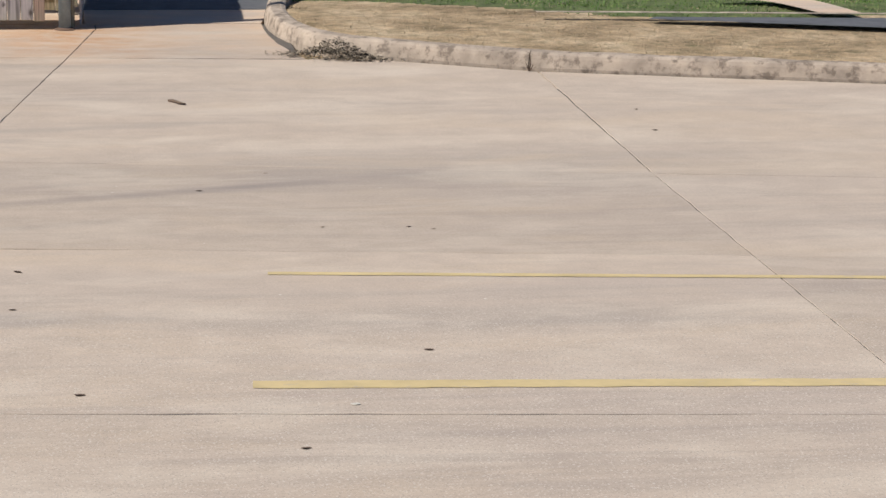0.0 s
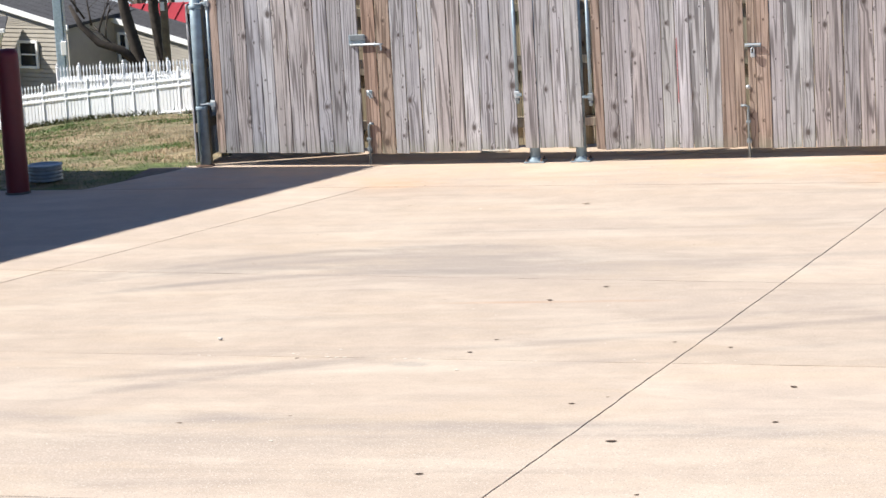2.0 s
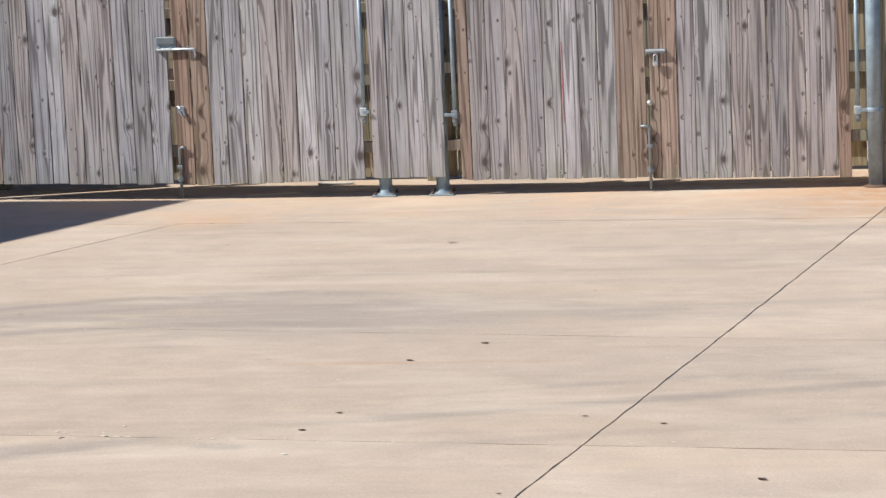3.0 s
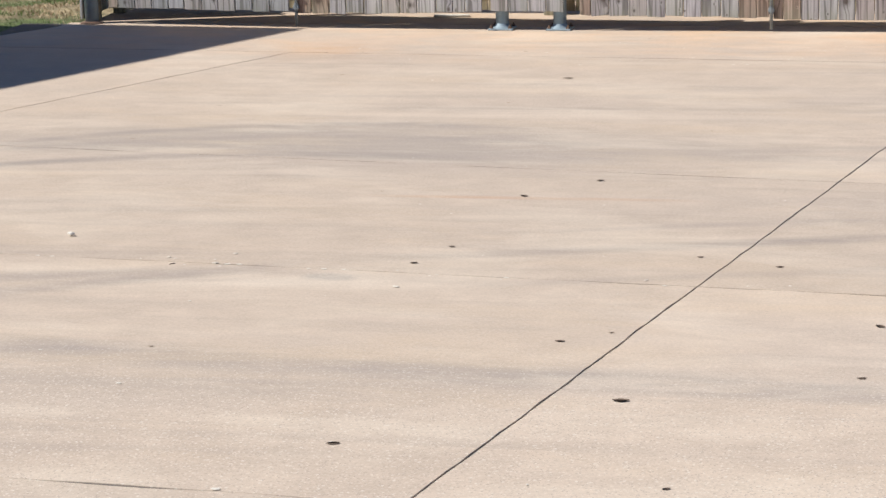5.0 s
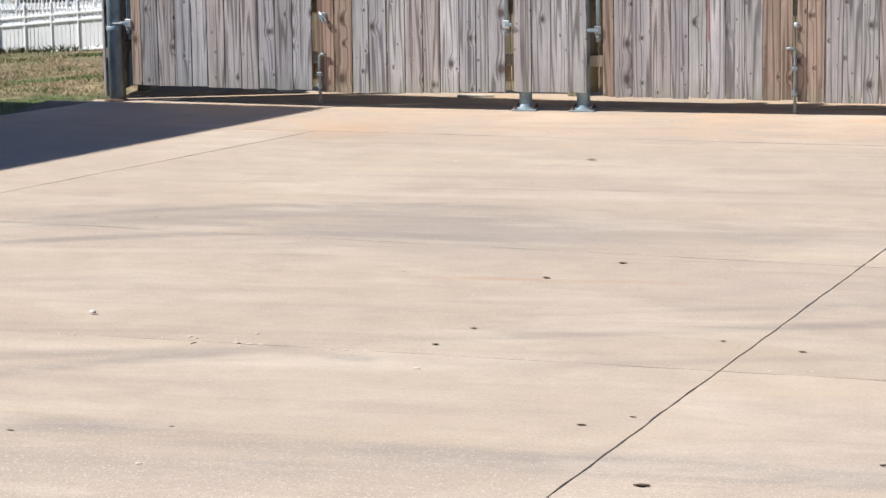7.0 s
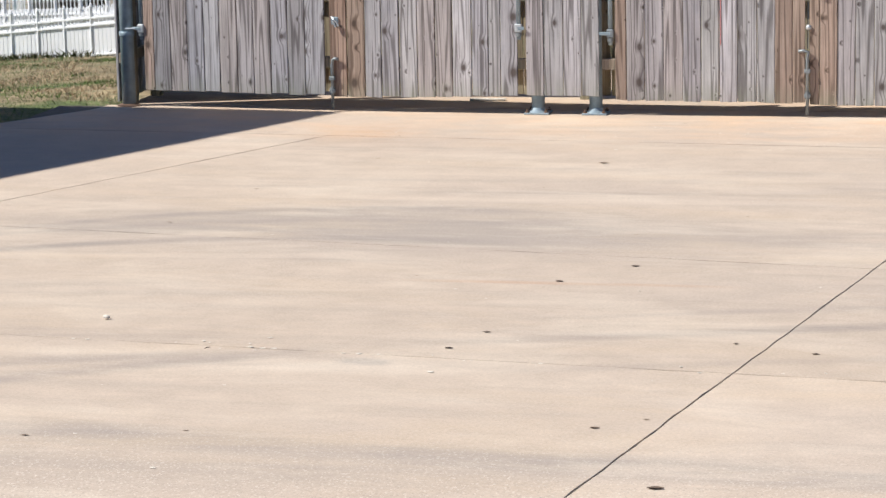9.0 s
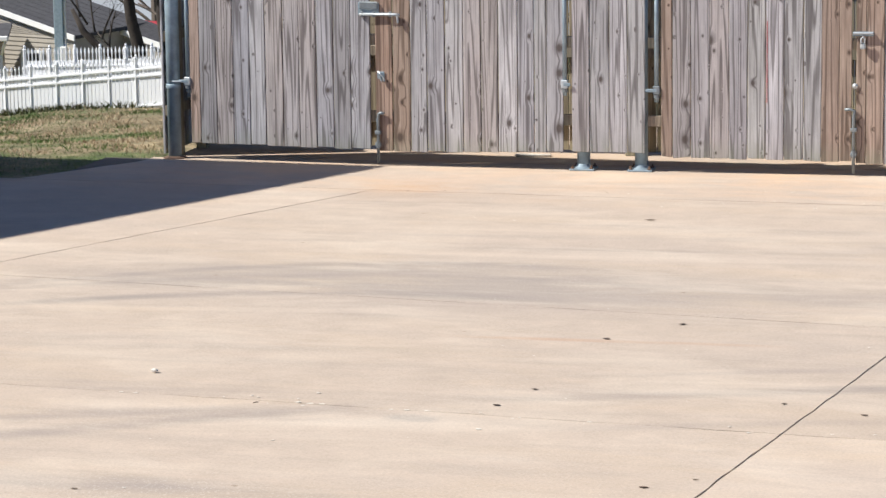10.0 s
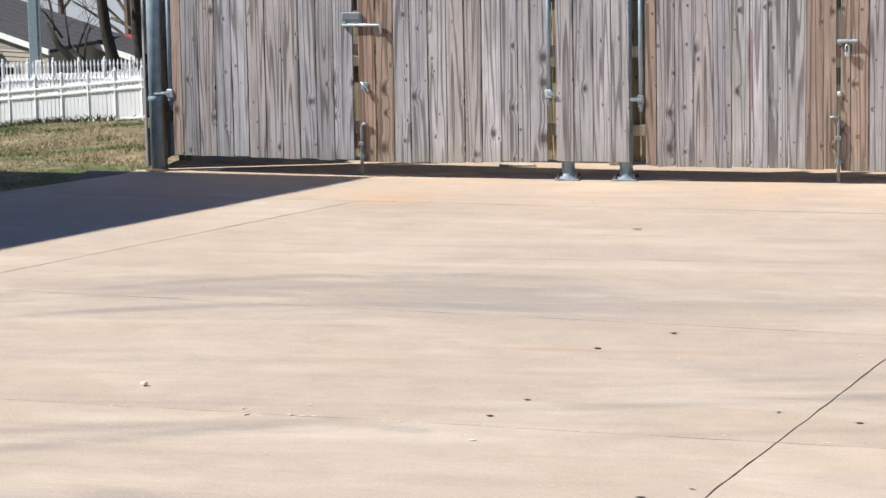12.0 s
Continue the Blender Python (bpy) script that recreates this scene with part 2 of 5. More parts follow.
def wood(name, pale, mid, dark, knot=0.7):
    """Weathered softwood, grain along z: flame figure, fine checks, knots, and a tone for each board."""
    m, n, l, b = material(name, 0.85)
    info = n.new("ShaderNodeObjectInfo")
    base = place(n, l, (1, 1, 1), False)
    shift = n.new("ShaderNodeVectorMath")
    shift.operation = "MULTIPLY_ADD"
    l.new(info.outputs["Random"], shift.inputs[0])
    shift.inputs[1].default_value = (37, 0, 53)
    l.new(base.outputs["Vector"], shift.inputs[2])

    def scaled(s, src=None):
        mp = n.new("ShaderNodeMapping")
        mp.inputs["Scale"].default_value = s
        l.new((src or shift).outputs["Vector"], mp.inputs["Vector"])
        return mp

    kv = n.new("ShaderNodeTexVoronoi")
    kv.voronoi_dimensions = "2D"
    kv.inputs["Scale"].default_value = 1.0
    flat = n.new("ShaderNodeSeparateXYZ")
    l.new(shift.outputs["Vector"], flat.inputs["Vector"])
    pair = n.new("ShaderNodeCombineXYZ")
    for k, (axis, f) in enumerate((("X", 6.0), ("Z", 4.2))):
        mul = n.new("ShaderNodeMath")
        mul.operation = "MULTIPLY"
        mul.inputs[1].default_value = f
        l.new(flat.outputs[axis], mul.inputs[0])
        l.new(mul.outputs[0], pair.inputs[k])
    l.new(pair.outputs["Vector"], kv.inputs["Vector"])
    pick = n.new("ShaderNodeSeparateColor")
    l.new(kv.outputs["Color"], pick.inputs["Color"])
    # the larger the cell's draw, the smaller the knot, down to none
    size = n.new("ShaderNodeMapRange")
    size.inputs["From Min"].default_value, size.inputs["From Max"].default_value = 0.0, 0.5
    size.inputs["To Min"].default_value, size.inputs["To Max"].default_value = 0.7, 5.0
    size.clamp = False
    l.new(pick.outputs["Red"], size.inputs["Value"])
    knot_d = n.new("ShaderNodeMath")
    knot_d.operation = "MULTIPLY"
    l.new(kv.outputs["Distance"], knot_d.inputs[0])
    l.new(size.outputs["Result"], knot_d.inputs[1])
    near = ramp(n, l, knot_d.outputs[0], [(0.0, grey(1)), (0.5, grey(0))])
    bend = n.new("ShaderNodeVectorMath")
    bend.operation = "MULTIPLY_ADD"
    l.new(near, bend.inputs[0])
    bend.inputs[1].default_value = (0.028, 0.0, 0.42)
    l.new(shift.outputs["Vector"], bend.inputs[2])
    # flame figure: contours of a stretched field
    field = noise_tex(n, l, scaled((9, 2, 0.30), bend), 1.0, 2, 0.4)
    turns = n.new("ShaderNodeMath")
    turns.operation = "MULTIPLY"
    turns.inputs[1].default_value = 58
    l.new(field, turns.inputs[0])
    wave = n.new("ShaderNodeMath")
    wave.operation = "SINE"
    l.new(turns.outputs[0], wave.inputs[0])
    span = n.new("ShaderNodeMapRange")
    span.inputs["From Min"].default_value = -1
    l.new(wave.outputs[0], span.inputs["Value"])
    grain = noise_tex(n, l, scaled((120, 60, 2.0)), 1.0, 5, 0.7)
    checks = noise_tex(n, l, scaled((42, 20, 0.9)), 1.0, 3, 0.5)
    blotch = noise_tex(n, l, scaled((7, 4, 1.6)), 1.0, 5, 0.65)
    stain = noise_tex(n, l, scaled((14, 4, 0.5)), 1.0, 4, 0.6)
    c = ramp(n, l, blotch, [(0.3, mid), (0.68, pale)])
    c = mix(n, l, ramp(n, l, span.outputs["Result"], [(0.62, grey(0)), (0.98, grey(0.72))]), c, dark)
    c = mix(n, l, ramp(n, l, stain, [(0.54, grey(0)), (0.74, grey(0.7))]), c, dark)
    c = mix(n, l, 0.55, c, ramp(n, l, grain, [(0.34, grey(0.30)), (0.5, grey(1.0)), (0.68, grey(1.3))]), "MULTIPLY")
    c = mix(n, l, ramp(n, l, checks, [(0.66, grey(0)), (0.74, grey(0.7))]), c, (0.06, 0.05, 0.045))
    tone = ramp(n, l, info.outputs["Random"], [(0.0, (0.70, 0.69, 0.69)), (0.25, (1.04, 0.95, 0.88)), (0.5, (0.84, 0.84, 0.87)), (0.75, (0.98, 0.99, 0.95)), (1.0, (1.16, 1.15, 1.16))])
    c = mix(n, l, 1.0, c, tone, "MULTIPLY")
    c = mix(n, l, ramp(n, l, knot_d.outputs[0], [(0.10, grey(0.7)), (0.34, grey(0))]), c, dark)
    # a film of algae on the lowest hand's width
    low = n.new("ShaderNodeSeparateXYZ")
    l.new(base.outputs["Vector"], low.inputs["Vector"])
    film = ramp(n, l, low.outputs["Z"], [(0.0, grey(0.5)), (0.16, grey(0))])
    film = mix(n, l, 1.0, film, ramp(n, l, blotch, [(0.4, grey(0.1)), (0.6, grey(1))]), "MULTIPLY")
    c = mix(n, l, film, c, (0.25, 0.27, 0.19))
    kn = n.new("ShaderNodeMath")
    kn.operation = "MULTIPLY"
    kn.inputs[1].default_value = knot
    l.new(ramp(n, l, knot_d.outputs[0], [(0.085, grey(1)), (0.17, grey(0))]), kn.inputs[0])
    c = mix(n, l, kn.outputs[0], c, (0.075, 0.052, 0.042))
    l.new(c, b.inputs["Base Color"])
    bump(n, l, grain, b, 0.35, 0.002)
    return m


def grass_ground(name, lean, straw):
    """Thin winter turf: straw, green patches and bare earth. lean: how much of it is green."""
    m, n, l, b = material(name, 0.95)
    v = place(n, l, (1, 1, 1))
    c = ramp(n, l, noise_tex(n, l, v, 1.3, 7, 0.7), straw)
    green = ramp(n, l, noise_tex(n, l, v, 0.6, 6, 0.65), [(0.62 - lean, grey(0)), (0.74 - lean, grey(0.85))])
    c = mix(n, l, green, c, ramp(n, l, noise_tex(n, l, v, 5, 5), [(0.3, (0.05, 0.085, 0.02)), (0.7, (0.11, 0.17, 0.045))]))
    c = mix(n, l, 0.75, c, ramp(n, l, noise_tex(n, l, v, 6.5, 6, 0.75), [(0.36, (0.42, 0.46, 0.36)), (0.5, grey(0.95)), (0.66, (1.3, 1.26, 1.2))]), "MULTIPLY")
    c = mix(n, l, 0.6, c, ramp(n, l, noise_tex(n, l, v, 40, 5, 0.8), [(0.3, grey(0.5)), (0.7, grey(1.35))]), "MULTIPLY")
    l.new(c, b.inputs["Base Color"])
    bump(n, l, noise_tex(n, l, v, 60, 6, 0.8), b, 0.7, 0.02)
    return m


def blades(name, low, mid, high):
    m, n, l, b = material(name, 0.8)
    g = n.new("ShaderNodeNewGeometry")
    l.new(ramp(n, l, g.outputs["Random Per Island"], [(0.0, low), (0.5, mid), (1.0, high)]), b.inputs["Base Color"])
    return m


def pane_glass(name):
    m, n, l, b = material(name, 0.05)
    v = place(n, l, (1, 1, 1))
    l.new(ramp(n, l, noise_tex(n, l, v, 1.5), [(0.3, (0.012, 0.014, 0.016)), (0.7, (0.03, 0.034, 0.04))]), b.inputs["Base Color"])
    return m


CONCRETE = concrete()
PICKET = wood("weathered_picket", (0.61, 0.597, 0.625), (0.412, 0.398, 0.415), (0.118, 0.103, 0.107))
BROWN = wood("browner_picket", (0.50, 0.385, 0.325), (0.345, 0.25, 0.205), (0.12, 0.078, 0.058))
RAIL = wood("rail_wood", (0.36, 0.31, 0.25), (0.27, 0.22, 0.17), (0.15, 0.11, 0.08))
INNER = wood("inner_wall_wood", (0.46, 0.42, 0.32), (0.36, 0.32, 0.23), (0.22, 0.19, 0.13))
GALV = plain("galvanised_steel", (0.29, 0.37, 0.43), 0.5, 0.3, 0.2, 14, rust=(0.30, 0.30, 0.29))
BRIGHT = plain("bright_zinc", (0.52, 0.56, 0.59), 0.42, 0.4, 0.18, 20)
DULL = plain("dull_steel", (0.25, 0.28, 0.30), 0.5, 0.5, 0.2, 14)
RUSTY = plain("rusted_bolt", (0.16, 0.10, 0.07), 0.8, 0.2, 0.4, 30)
RED = plain("red_sleeve", (0.12, 0.007, 0.015), 0.45, 0.0, 0.12, 4)
WHITE = plain("white_vinyl", (0.86, 0.88, 0.92), 0.45, 0.0, 0.05, 3)
SIDING = plain("beige_siding", (0.36, 0.33, 0.29), 0.6, 0.0, 0.09, 1.5)
TAN = plain("tan_wall", (0.36, 0.30, 0.225), 0.8, 0.0, 0.1, 2)
ROOF = plain("dark_shingle", (0.055, 0.055, 0.062), 0.9, 0.0, 0.3, 5)
REDROOF = plain("red_metal_roof", (0.36, 0.035, 0.045), 0.45, 0.1, 0.1, 1.0)
TRIM = plain("white_trim", (0.78, 0.78, 0.77), 0.5, 0.0, 0.05, 3)
BLUEGREY = plain("blue_grey_wall", (0.15, 0.17, 0.21), 0.7, 0.0, 0.1, 1.2)
# near-black for the vents; on the carport it is shade put into the colour
DARK = plain("dark_vent_and_shade", (0.03, 0.03, 0.032), 0.8, 0.0, 0.3, 2)
PANE = pane_glass("window_pane")
BARK = plain("tree_bark", (0.045, 0.036, 0.031), 0.95, 0.0, 0.45, 7)
POLEWOOD = plain("pole_wood", (0.14, 0.12, 0.10), 0.9, 0.0, 0.3, 6)
YELLOW = plain("worn_yellow_paint", (0.57, 0.445, 0.235), 0.85, 0.0, 0.15, 3, rust=(0.44, 0.36, 0.29))
KERB = plain("kerb_concrete", (0.40, 0.325, 0.26), 0.9, 0.0, 0.35, 3.0, rust=(0.15, 0.115, 0.09), rust_at=0.5)
SEALANT = plain("joint_filler", (0.115, 0.10, 0.088), 0.9, 0.0, 0.3, 12)
ASPHALT = plain("asphalt", (0.10, 0.104, 0.115), 0.9, 0.0, 0.25, 6)
LEAF = plain("dead_leaf", (0.13, 0.09, 0.065), 0.8, 0.0, 0.4, 40)
SCRAP = plain("faded_leaf", (0.26, 0.19, 0.135), 0.85, 0.0, 0.3, 40)
STONE = plain("pale_pebble", (0.62, 0.58, 0.52), 0.8, 0.0, 0.2, 40)
TURF = grass_ground("straw_turf", 0.02, [(0.3, (0.19, 0.135, 0.07)), (0.5, (0.44, 0.32, 0.195)), (0.72, (0.64, 0.50, 0.34))])
MIXED = grass_ground("mixed_turf", 0.17, [(0.3, (0.12, 0.10, 0.05)), (0.5, (0.26, 0.205, 0.12)), (0.72, (0.46, 0.37, 0.24))])
LAWN = grass_ground("green_turf", 0.30, [(0.3, (0.16, 0.14, 0.06)), (0.5, (0.30, 0.25, 0.13)), (0.72, (0.42, 0.35, 0.2))])
# self-lit pale blue-grey: sky brightness given to a panel as emission
SKY_GLOW, hn, hl, hb = material("glowing_sky_panel", 1.0)
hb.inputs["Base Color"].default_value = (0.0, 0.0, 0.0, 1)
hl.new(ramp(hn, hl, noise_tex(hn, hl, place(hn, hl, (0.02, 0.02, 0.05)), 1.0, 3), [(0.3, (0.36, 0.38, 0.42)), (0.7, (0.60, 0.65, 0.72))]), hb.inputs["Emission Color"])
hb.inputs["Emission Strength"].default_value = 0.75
STRAW = blades("straw_blades", (0.33, 0.25, 0.155), (0.52, 0.41, 0.28), (0.30, 0.225, 0.13))
GREEN = blades("green_blades", (0.045, 0.085, 0.018), (0.09, 0.16, 0.035), (0.18, 0.20, 0.07))
LAWN_GREEN = blades("lawn_blades", (0.06, 0.125, 0.02), (0.115, 0.215, 0.04), (0.20, 0.25, 0.08))
LITTER = blades("dry_litter", (0.07, 0.055, 0.04), (0.17, 0.135, 0.095), (0.30, 0.245, 0.18))
BUSH = blades("shrub_leaves", (0.03, 0.05, 0.018), (0.07, 0.085, 0.03), (0.16, 0.13, 0.08))
TWIG = plain("twig_bark", (0.16, 0.13, 0.11), 0.95, 0.0, 0.3, 9)
MARKER = plain("red_crayon_mark", (0.55, 0.10, 0.08), 0.8, 0.0, 0.2, 30)


# ---- builders ----
def finish(name, bm, mat, smooth=False):
    me = bpy.data.meshes.new(name)
    bmesh.ops.recalc_face_normals(bm, faces=bm.faces)
    bm.to_mesh(me)
    bm.free()
    me.materials.append(mat)
    if smooth:
        me.shade_smooth()
    return me


def thing(name, at, label, category, group="", kind=""):
    ob = new(name)
    ob.empty_display_size = 0.1
    ob.location = at
    return tagged(ob, label, category, group, kind)


def part(name, bm, mat, parent=None, label="", at=(0, 0, 0), turn=(0, 0, 0), smooth=False):
    ob = new(name, finish(name, bm, mat, smooth))
    ob.parent = parent
    ob.location = at
    ob.rotation_euler = [radians(v) for v in turn]
    return tagged(ob, label)


def box(lo, hi, bevel=0.0, bm=None):
    bm = bm or bmesh.new()
    made = bmesh.ops.create_cube(bm, size=1.0)["verts"]
    for v in made:
        v.co = Vector([lo[i] + (v.co[i] + 0.5) * (hi[i] - lo[i]) for i in range(3)])
    if bevel:
        edges = list({e for v in made for e in v.link_edges})
        bmesh.ops.bevel(bm, geom=edges, offset=bevel, segments=1, affect="EDGES", clamp_overlap=True)
    return bm


def tube(points, radius, sides=12, bm=None, caps=True):
    """A round bar along a line of points; radius may be a list."""
    bm = bm or bmesh.new()
    pts = [Vector(p) for p in points]
    rad = radius if isinstance(radius, (list, tuple)) else [radius] * len(pts)
    rings = []
    for i, p in enumerate(pts):
        d = (pts[min(i + 1, len(pts) - 1)] - pts[max(i - 1, 0)]).normalized()
        a = d.orthogonal().normalized() if i == 0 else (a - d * a.dot(d)).normalized()
        b = d.cross(a)
        rings.append([bm.verts.new(p + rad[i] * (a * math.cos(q) + b * math.sin(q))) for q in (2 * math.pi * k / sides for k in range(sides))])
    for r, s in zip(rings, rings[1:]):
        for k in range(sides):
            bm.faces.new((r[k], r[(k + 1) % sides], s[(k + 1) % sides], s[k]))
    if caps:
        bm.faces.new(rings[0][::-1])
        bm.faces.new(rings[-1])
    return bm


def prism(outline, z0, z1, bm=None, chamfer=0.0):
    """A flat piece: an outline in plan between two heights, with a worn upper edge."""
    bm = bm or bmesh.new()
    mid = sum((Vector(p) for p in outline), Vector((0, 0))) / len(outline)
    low = [bm.verts.new((*p, z0)) for p in outline]
    rims = [low]
    if chamfer:
        rims.append([bm.verts.new((*p, z1 - chamfer)) for p in outline])
    top = []
    for p in outline:
        q = Vector(p) + (mid - Vector(p)).normalized() * chamfer * 1.4
        top.append(bm.verts.new((*q, z1)))
    rims.append(top)
    for r, s in zip(rims, rims[1:]):
        for k in range(len(r)):
            bm.faces.new((r[k], r[(k + 1) % len(r)], s[(k + 1) % len(r)], s[k]))
    bm.faces.new(top)
    bm.faces.new(low[::-1])
    return bm


def lathe(profile, sides=24, bm=None):
    """A turned piece: rows of radius and height."""
    bm = bm or bmesh.new()
    rings = [[bm.verts.new((r * math.cos(2 * math.pi * k / sides), r * math.sin(2 * math.pi * k / sides), z)) for k in range(sides)] for r, z in profile]
    for r, s in zip(rings, rings[1:]):
        for k in range(sides):
            bm.faces.new((r[k], r[(k + 1) % sides], s[(k + 1) % sides], s[k]))
    if profile[0][0] > 0.001:
        bm.faces.new(rings[0][::-1])
    if profile[-1][0] > 0.001:
        bm.faces.new(rings[-1])
    return bm


# ---- ground ----
KERB_LINE = [(6.02, 3.0), (5.93, 1.9), (5.80, 1.0), (5.71, 0.3), (5.76, -0.5), (5.95, -1.15), (6.25, -1.55), (6.75, -1.88),
             (7.79, -2.47), (9.25, -2.86), (10.7, -3.26), (14.0, -4.2), (26.0, -7.4), (60.0, -16.5)]


def kerb_side(x, y):
    """How far a place lies behind the kerb (positive: on the verge)."""
    best, sign = 1e9, -1.0
    for (ax, ay), (bx, by) in zip(KERB_LINE, KERB_LINE[1:]):
        dx, dy = bx - ax, by - ay
        u = np.clip(((x - ax) * dx + (y - ay) * dy) / (dx * dx + dy * dy), 0, 1)
        d = np.hypot(x - ax - u * dx, y - ay - u * dy)
        s = np.where(dx * (y - ay) - dy * (x - ax) > 0, 1.0, -1.0)
        sign = np.where(d < best, s, sign)
        best = np.minimum(best, d)
    return best * sign


SLOPE = 0.092


def ground_z(x, y):
    x, y = np.asarray(x, float), np.asarray(y, float)
    fall = -SLOPE * np.maximum(0, np.minimum(y, 24) - 0.5) - 0.135 * np.maximum(0, np.minimum(y, 110) - 24)
    # the lawn by the enclosure falls less, and leans away from it
    grade = 0.068 - 0.0088 * (np.clip(x, -12, -4) + 6.6)
    lawn = -grade * np.maximum(0, np.minimum(y, 11) - 0.5) - 0.12 * np.maximum(0, np.minimum(y, 24) - 11) - 0.135 * np.maximum(0, np.minimum(y, 110) - 24)
    fall = fall + (lawn - fall) * np.clip((-1.0 - x) / 2.5, 0, 1)
    verge = np.clip((kerb_side(x, y) - 0.14) / 0.08, 0, 1) * np.clip((x - 5.2) / 0.3, 0, 1)
    lift = 0.15 * np.clip(1 - (y - 1.0) / 6, 0, 1) * verge
    paved = (x > -3.75) & (x < 6.1) & (y < 3.6) & ((kerb_side(x, y) < 0.16) | (x < 5.6)) | (y < -1.3) & (kerb_side(x, y) < 0.16)
    wave = 0.025 * (np.sin(x * 1.7 + y * 0.9) + np.sin(x * 0.6 - y * 1.3)) * np.clip((y + 0.5) / 2.0, 0, 1)
    # the enclosure and its apron are level
    fall = np.where(paved, -0.06, fall - 0.02)
    return np.where(paved & (verge <= 0), fall, fall + wave + lift * 1.0)


def axis_steps(lo, near_lo, near_hi, hi, fine, coarse):
    a = [near_lo]
    while a[0] > lo:
        a.insert(0, a[0] - max(coarse, (near_lo - a[0]) * 0.35))
    b = list(np.arange(near_lo + fine, near_hi, fine))
    c = [near_hi]
    while c[-1] < hi:
        c.append(c[-1] + max(coarse, (c[-1] - near_hi) * 0.35))
    return np.array(a + b + c)


def make_ground():
    gx = axis_steps(-900, -9, 14, 900, 0.13, 1.5)
    gy = axis_steps(-300, -5, 24, 1500, 0.13, 1.5)
    X, Y = np.meshgrid(gx, gy)
    Z = ground_z(X, Y)
    n, m = X.shape
    verts = np.stack([X.ravel(), Y.ravel(), Z.ravel()], -1)
    i = (np.arange(n - 1)[:, None] * m + np.arange(m - 1)).ravel()
    faces = np.stack([i, i + 1, i + m + 1, i + m], -1)
    me = bpy.data.meshes.new("ground")
    me.from_pydata(verts.tolist(), [], faces.tolist())
    for mat in (TURF, MIXED, LAWN):
        me.materials.append(mat)
    fx, fy = X[:-1, :-1].ravel(), Y[:-1, :-1].ravel()
    edge = -0.4 + 0.12 * np.sin(fx * 2.3) + np.maximum(0, 9.0 - fx) * 0.75
    kind = np.where(fx < 0, 1, np.where((fx < 6.4) & (fy > 2.7), 1, np.where(fy > edge, 2, 0)))  # near verge straw, beyond it greener
    me.polygons.foreach_set("material_index", kind.astype(np.int32))
    me.shade_smooth()
    return tagged(new("ground", me), "sloping ground of thin straw-coloured winter turf", "ground", kind="structure")


make_ground()

# joints of the paving: lines across (y by x) and lines along (x by y)
ACROSS = [(lambda x: 0.35), (lambda x: -1.38 - 0.07 * x), (lambda x: -5.79 - 0.148 * x), (lambda x: -8.70 - 0.106 * x),
          (lambda x: -12.41 - 0.082 * x), (lambda x: -17.2 - 0.05 * x), (lambda x: -23.5), (lambda x: -31.0), (lambda x: -42.0)]
ALONG = [(lambda y: -14.0), (lambda y: -7.2 + 0.2 * y), (lambda y: -0.82 + 0.43 * max(y, -9.0)), (lambda y: 4.18 + 0.170 * y), (lambda y: 7.70 - 0.033 * y),
         (lambda y: 12.5), (lambda y: 18.0), (lambda y: 28.0)]


def crossing(a, b):
    x, y = 0.0, -5.0
    for _ in range(30):
        y = a(x)
        x = b(y)
    return x, y


pavement = thing("pavement", (0, 0, 0), "sunlit tan concrete paving with stained, cracked joints", "pavement", kind="structure")
bed = bmesh.new()
for x0, x1, y0, y1 in ((-16, -4.1, -44, -1.35), (-4.1, 5.9, -44, 0.3), (5.9, 7.8, -44, -2.7), (7.8, 10.5, -44, -3.4), (10.5, 30, -44, -9)):
    box((x0, y0, -0.2), (x1, y1, -0.0045), bm=bed)
part("joint_filler", bed, SEALANT, pavement, "dark joint filler")
rng = random.Random(4)


def slab(outline, name="slab", mat=None):
    """One slab; its joints wander as its neighbour's do, and open wider across the yard."""
    line, across = [], []
    for p, q in zip(outline, outline[1:] + outline[:1]):
        p, q = Vector(p), Vector(q)
        steps = max(1, int((q - p).length / 0.11))
        flat = abs(q.x - p.x) > abs(q.y - p.y)
        for k in range(steps):
            c = p.lerp(q, k / steps)
            if 0 < k:
                w = Vector((noise.noise((c.x * 4.1, c.y * 4.1, 0)), noise.noise((c.x * 4.1, c.y * 4.1, 7)))) * 0.009
                c += Vector((0, w.y)) if flat else Vector((w.x, 0))
            line.append(c)
            across.append(flat)
    inset = []
    n = len(line)
    for k in range(n):
        move = Vector((0, 0))
        for a, b, flat in ((line[k - 1], line[k], across[k - 1]), (line[k], line[(k + 1) % n], across[k])):
            e = (b - a).normalized()
            g = 0.0088 * (0.9 + 1.0 * noise.noise((line[k].x * 2.4, line[k].y * 3, 5))) * (1.9 if line[k].x > 4.2 and line[k].y > -3 else 0.5 if line[k].x > 4.2 and line[k].y > -11 and line[k].y < -3 else 0.35 if line[k].x < -2 and line[k].y > -3 else 1) if flat else 0.0046 + 0.004 * noise.noise((line[k].x * 9, line[k].y * 9, 5))
            move += Vector((-e.y, e.x)) * max(g, 0.0015) * (0.5 if across[k - 1] == across[k] else 1)
        inset.append(tuple(line[k] + move))
    lift = rng.uniform(-0.001, 0.001)
    part(name, prism(inset, -0.12, lift, chamfer=0.0015), mat or CONCRETE, pavement)


